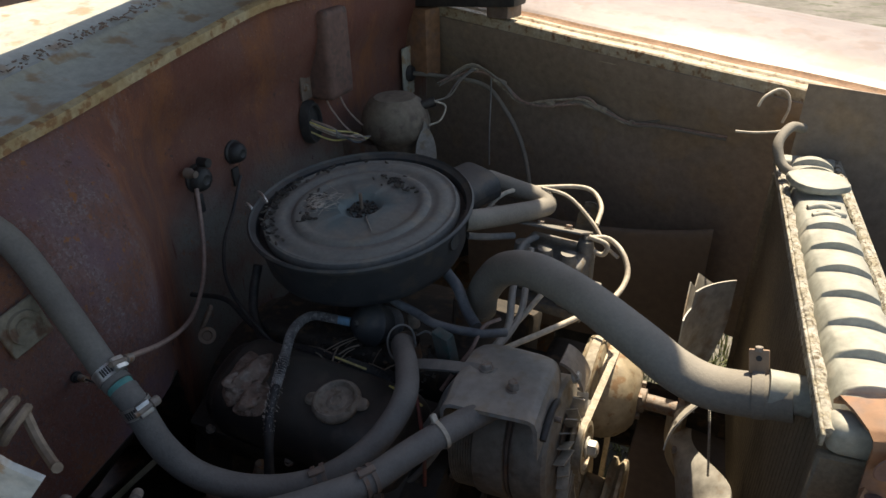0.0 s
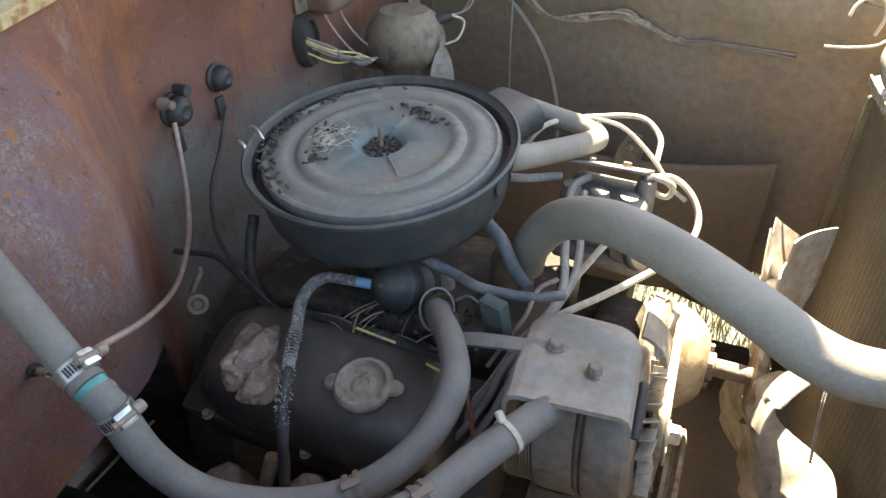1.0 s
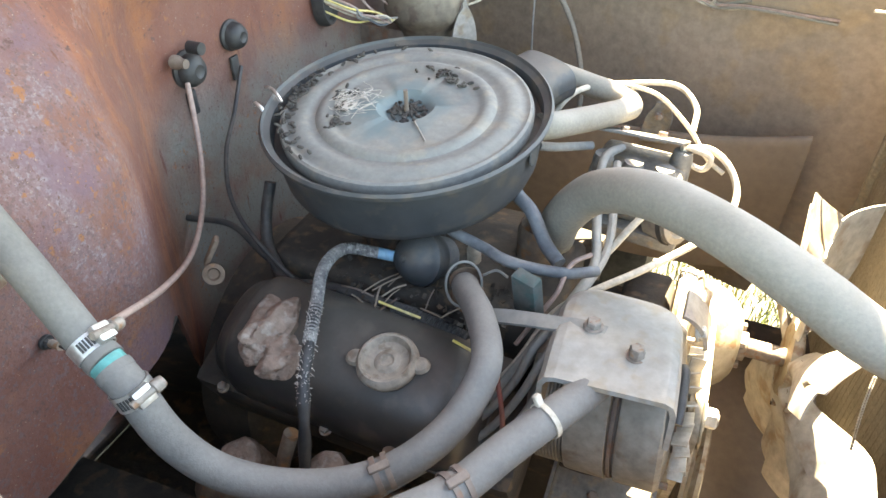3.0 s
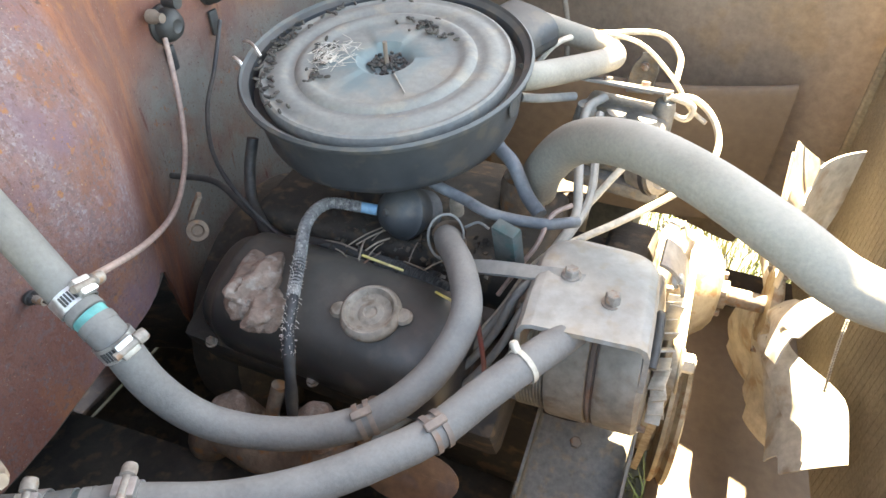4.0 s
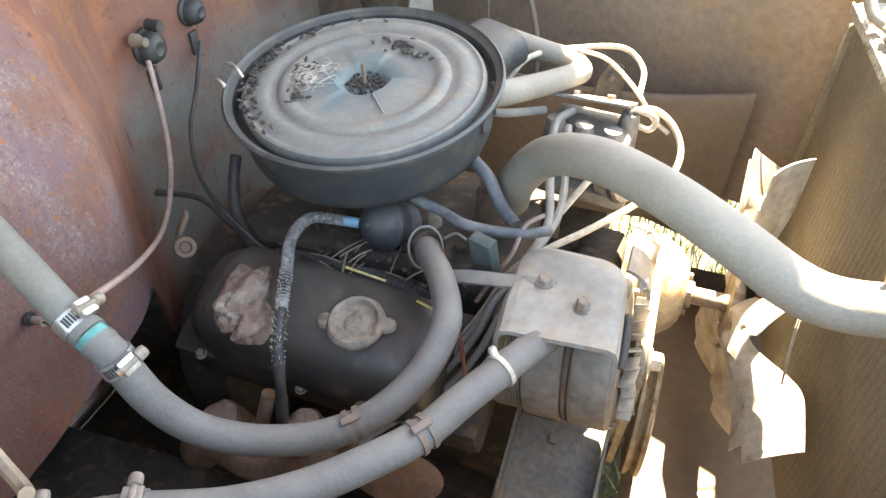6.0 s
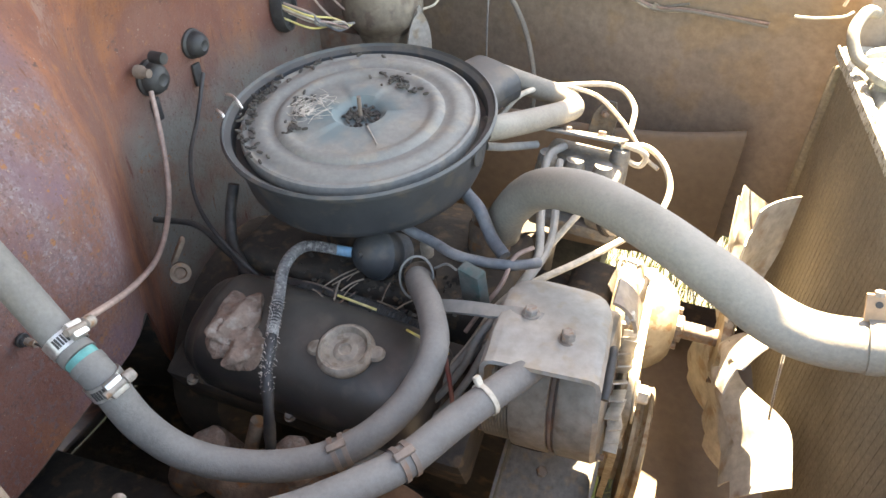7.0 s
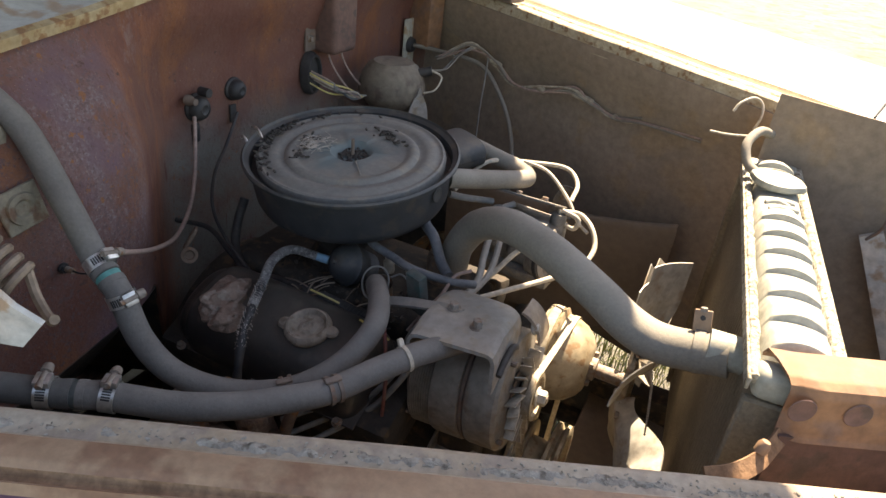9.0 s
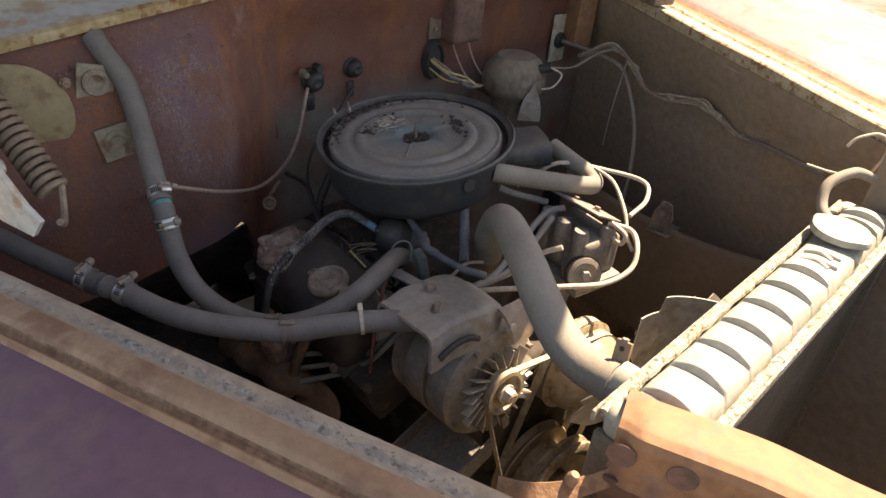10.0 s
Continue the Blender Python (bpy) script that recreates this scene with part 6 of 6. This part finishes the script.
for k in range(900):
    x, y = random.uniform(0.3, 1.3), random.uniform(-0.6, 1.6)
    a, h = random.uniform(0, 6.28), random.uniform(0.06, 0.28)
    lean = random.uniform(0.1, 0.7) * h
    d = Vector((math.cos(a), math.sin(a), 0))
    s = Vector((-d.y, d.x, 0)) * 0.003
    b0 = Vector((x, y, -0.01))
    p1, p2 = b0 + d * lean * 0.35 + Vector((0, 0, h * 0.6)), b0 + d * lean + Vector((0, 0, h))
    v = [bm.verts.new(q) for q in (b0 - s, b0 + s, p1 + s * 0.8, p1 - s * 0.8, p2)]
    bm.faces.new((v[0], v[1], v[2], v[3]))
    bm.faces.new((v[3], v[2], v[4]))
tagged(link("weeds", bm, M_GRASS, None, "", False), "sparse green and dry weeds on the ground below the engine", "grass", "", "stuff")

# nest fibres on the lid
bm = bmesh.new()
for k in range(55):
    a, r = random.gauss(196, 12), random.gauss(0.066, 0.013)
    p = Vector((math.cos(radians(a)) * r, math.sin(radians(a)) * r, 0.006))
    q = [p + Vector((random.gauss(0, 0.009), random.gauss(0, 0.009), random.uniform(0, 0.005))) for _ in range(3)]
    tube([AC_M @ v for v in q], 0.00022, 4, 3, bm)
tagged(link("nest_fibre", bm, M_WEB), "pale nest fibres stuck on the air cleaner lid", "fibre", "", "stuff")
a = Vector((-0.066, -0.02, 0.0045))
bm = bmesh.new()
bmesh.ops.create_icosphere(bm, subdivisions=3, radius=1)
for v in bm.verts:
    k = 1 + 0.6 * noise.noise(v.co * 2.0)
    v.co = AC_M @ (a + Vector((v.co.x * 0.010 * k, v.co.y * 0.008 * k, v.co.z * 0.0022)))
tagged(link("nest_crust", bm, M_WEB), "pale crust of nest material on the lid", "crust")

# twigs, straw and leaf scraps in the valley of the engine
for k in range(15):
    x, y = random.uniform(0.24, 0.42), random.uniform(-0.13, -0.06)
    a, ln = random.uniform(0, 6.28), random.uniform(0.02, 0.07)
    z = 0.884 + random.uniform(0, 0.008)
    p = Vector((x, y, z))
    d = Vector((math.cos(a), math.sin(a), random.uniform(-0.05, 0.15))) * ln
    single("twig", tube([p, p + d * 0.5 + Vector((0, 0, 0.003)), p + d], random.uniform(0.0008, 0.0016), 5, 3), random.choice((M_BOX, M_BLOCK, M_APRON)), "dry twig lying in the engine valley", "twig")
for pts in (((0.315, -0.135, 0.899), (0.345, -0.14, 0.901), (0.372, -0.142, 0.9)), ((0.42, -0.16, 0.9), (0.45, -0.17, 0.902), (0.48, -0.178, 0.9))):
    single("straw", tube(pts, 0.0016, 6, 3), M_STRAW, "yellow dry straw on the valve cover", "straw")
bm = bmesh.new()
for k in range(260):
    p = Vector((random.uniform(0.2, 0.46), random.uniform(-0.14, -0.03), 0.879))
    q = random.uniform(0.003, 0.008)
    box((q, q * 0.7, 0.001), Matrix.Translation(p) @ pose(0, 0, 0, random.uniform(-35, 35), random.uniform(-35, 35), random.uniform(0, 360)), 0, 1, bm)
tagged(link("leaf_scraps", bm, M_BLOCK, None, "", False), "dry leaf scraps and dust in the engine valley", "litter", "", "stuff")
single("corrugated_tube", tube([(0.33, -0.128, 0.888), (0.38, -0.132, 0.888), (0.43, -0.14, 0.885)], lambda t: 0.0085 + 0.001 * math.sin(t * 220), 12, 60), M_DARK, "black corrugated tube behind the valve cover", "tube")
rm = axes((0.406, -0.095, 0.925), (0.15, -0.8, 0.6))
single("wire_ring", tube([rm @ Vector((0.021 * math.cos(t), 0.026 * math.sin(t), 0.002 * math.sin(3 * t))) for t in (k * math.pi / 8 for k in range(15))], 0.0016, 8, 3), M_GREYWIRE, "bent grey wire ring round the hose neck", "wire")
single("wire_ring", tube([(0.425, -0.082, 0.935), (0.44, -0.08, 0.945), (0.455, -0.085, 0.944)], 0.0016, 8), M_GREYWIRE, "grey wire tail at the hose neck", "wire")
nip = thing("drain_cock", "small brass drain cock on the intake", "fitting")
part("body", lathe([(0.009, -0.02), (0.009, 0.0), (0.006, 0.004), (0.006, 0.014), (0, 0.015)], axes((0.395, -0.035, 0.93), (0, -0.2, 1)), 10), M_CAP, nip)
part("arm", tube([(0.44, -0.055, 0.94), (0.455, -0.06, 0.945), (0.468, -0.06, 0.94)], 0.006, 10), M_CAP, nip)

# frayed ends of the braided line
bm = bmesh.new()
bl = spline(BRAID, 12)
for k in range(420):
    p = bl[random.randint(34, 66)]
    d = Vector((random.gauss(0, 1), random.gauss(0, 1), random.gauss(0.2, 1))).normalized()
    tube([p + d * 0.0058, p + d * random.uniform(0.0075, 0.0098) + Vector((0, 0, random.gauss(0, 0.003)))], 0.0003, 4, 2, bm)
tagged(link("braid_fray", bm, M_WEB), "pale frayed fibres of the braided line", "fibre", "", "stuff")

# brown panel added below the fan, standing in for frame and lower radiator
tagged(link("low_brown_panel", box((0.3, 0.8, 0.006), pose(0.86, 0.05, 0.42, 0, 6, 0), 0.002, 1), M_SHELF), "brown panel added below the fan in place of the frame parts there", "panel", "", "structure")

# more leads, and a round can beside the valve body
for pts, r, mat, lab in (
    ([(0.5, 0.27, 1.035), (0.55, 0.262, 1.03), (0.6, 0.24, 1.0), (0.63, 0.215, 0.975), (0.655, 0.2, 0.965)], 0.0032, M_WHITE, "yellowed white lead crossing behind the plate"),
    ([(0.2, 0.472, 1.1), (0.19, 0.55, 1.085), (0.185, 0.63, 1.1), (0.2, 0.695, 1.119)], 0.002, M_GREYWIRE, "thin grey wire from the canister to the apron"),
    ([(0.2, 0.468, 1.1), (0.2, 0.55, 1.09), (0.195, 0.63, 1.106), (0.205, 0.69, 1.115)], 0.002, M_RADHOSE, "thin brown wire from the canister to the apron"),
    ([(0.2, 0.465, 1.102), (0.215, 0.49, 1.085), (0.212, 0.47, 1.06), (0.19, 0.455, 1.05)], 0.0022, M_WHITE, "short looped wire at the canister plug"),
    ([(0.245, 0.685, 1.1), (0.25, 0.67, 1.05), (0.255, 0.65, 0.97), (0.26, 0.64, 0.9)], 0.002, M_GREYWIRE, "thin wire hanging along the inner apron"),
    ([(0.525, 0.14, 0.985), (0.535, 0.09, 0.96), (0.545, 0.03, 0.93), (0.535, -0.03, 0.915), (0.515, -0.08, 0.9), (0.49, -0.14, 0.85)], 0.0055, M_GREYWIRE, "long grey rubber tube beside the radiator hose"),
):
    single("lead", tube(pts, r, 8), mat, lab, "wire")
can = thing("ring_can", "round dusty can with a dark ring below the valve body", "can")
cmx = axes((0.61, 0.14, 0.915), (0.8, -0.45, 0.3))
part("can", lathe([(0.028, -0.03), (0.03, 0.0), (0.03, 0.008), (0.022, 0.01), (0.018, 0.006), (0, 0.006)], cmx, 32), M_ALT, can)
part("ring", lathe([(0.0305, -0.004), (0.033, -0.004), (0.033, 0.003), (0.0305, 0.003), (0.0305, -0.004)], cmx, 32), M_DARK, can, "dark ring")
hexbolt("bolt", cmx @ Vector((0, 0, 0.006)), cmx.to_3x3() @ Vector((0, 0, 1)), 0.009, can, M_BRACKET)

# chain hanging beside the fan
chain = thing("bead_chain", "thin bright bead chain hanging beside the fan", "chain")
for k in range(26):
    f = k / 25
    p = Vector((0.829, -0.071, 0.928)).lerp(Vector((0.845, -0.068, 0.818)), f) + Vector((0, 0.006 * math.sin(f * 3.1), 0))
    part("bead", lathe([(0, -0.002), (0.0014, -0.0014), (0.002, 0), (0.0014, 0.0014), (0, 0.002)], axes(p, (0.1, 0, 1)), 8), M_FIN, chain)
part("cord", tube([(0.829, -0.071, 0.96), (0.829, -0.071, 0.928), (0.837, -0.0645, 0.873), (0.845, -0.068, 0.818)], 0.0006, 5), M_BOLT, chain)

# upright tab behind the valve body, and a pale strip in front of the baffle
ear = thing("upright_tab", "dusty grey upright steel tab behind the valve body", "bracket")


def ear_sheet(u, v):
    w = 0.045 * (1 - 0.45 * step(0.55, 1.0, v))
    return Vector((0.535 + (u - 0.5) * w + 0.01 * v, 0.5 - 0.012 * v + 0.006 * math.sin(math.pi * u), 0.84 + 0.075 * v))


part("tab", sheet(ear_sheet, 12, 14, 0.003), M_VALVE, ear)
part("foot", box((0.05, 0.06, 0.006), pose(0.535, 0.525, 0.838, 0, 0, 8), 0.002, 1), M_VALVE, ear)
hexbolt("bolt", (0.54, 0.49, 0.89), (0.1, -1, 0.2), 0.006, ear)


def pale_strip_sheet(u, v):
    p = Vector((1.09, 0.386, 1.03)).lerp(Vector((1.24, 0.36, 0.76)), v)
    return p + Vector((0.87, 0.0, 0.49)) * ((u - 0.5) * (0.036 + 0.006 * v)) + Vector((0, wob(p, 30, 0.002), 0))


slat = thing("slat", "pale slanted strip in front of the baffle panel", "slat")
part("board", sheet(pale_strip_sheet, 6, 24, 0.012), M_HINGE, slat)
part("twig", tube([(1.085, 0.375, 1.02), (1.1, 0.37, 1.05), (1.098, 0.372, 1.085)], 0.003, 7), M_BOX, slat, "dry twig caught on its end")

# small fittings on the near half of the firewall
st = thing("stud", "dark threaded stud on the firewall", "stud")
part("shank", tube([(fw_x(-0.39, 0.994) - 0.002, -0.39, 0.994), (fw_x(-0.39, 0.994) + 0.022, -0.39, 0.996)], 0.004, 10, 1), M_BOLT, st)
hexbolt("nut", (fw_x(-0.39, 0.994) + 0.004, -0.39, 0.994), (1, 0, 0), 0.0055, st, M_DARK)
single("thin_wire", tube([(fw_x(-0.39, 0.994) + 0.018, -0.39, 0.996), (0.155, -0.394, 1.002), (0.19, -0.40, 1.02)], 0.0013, 6), M_DARK, "thin dark wire between stud and hose", "wire")
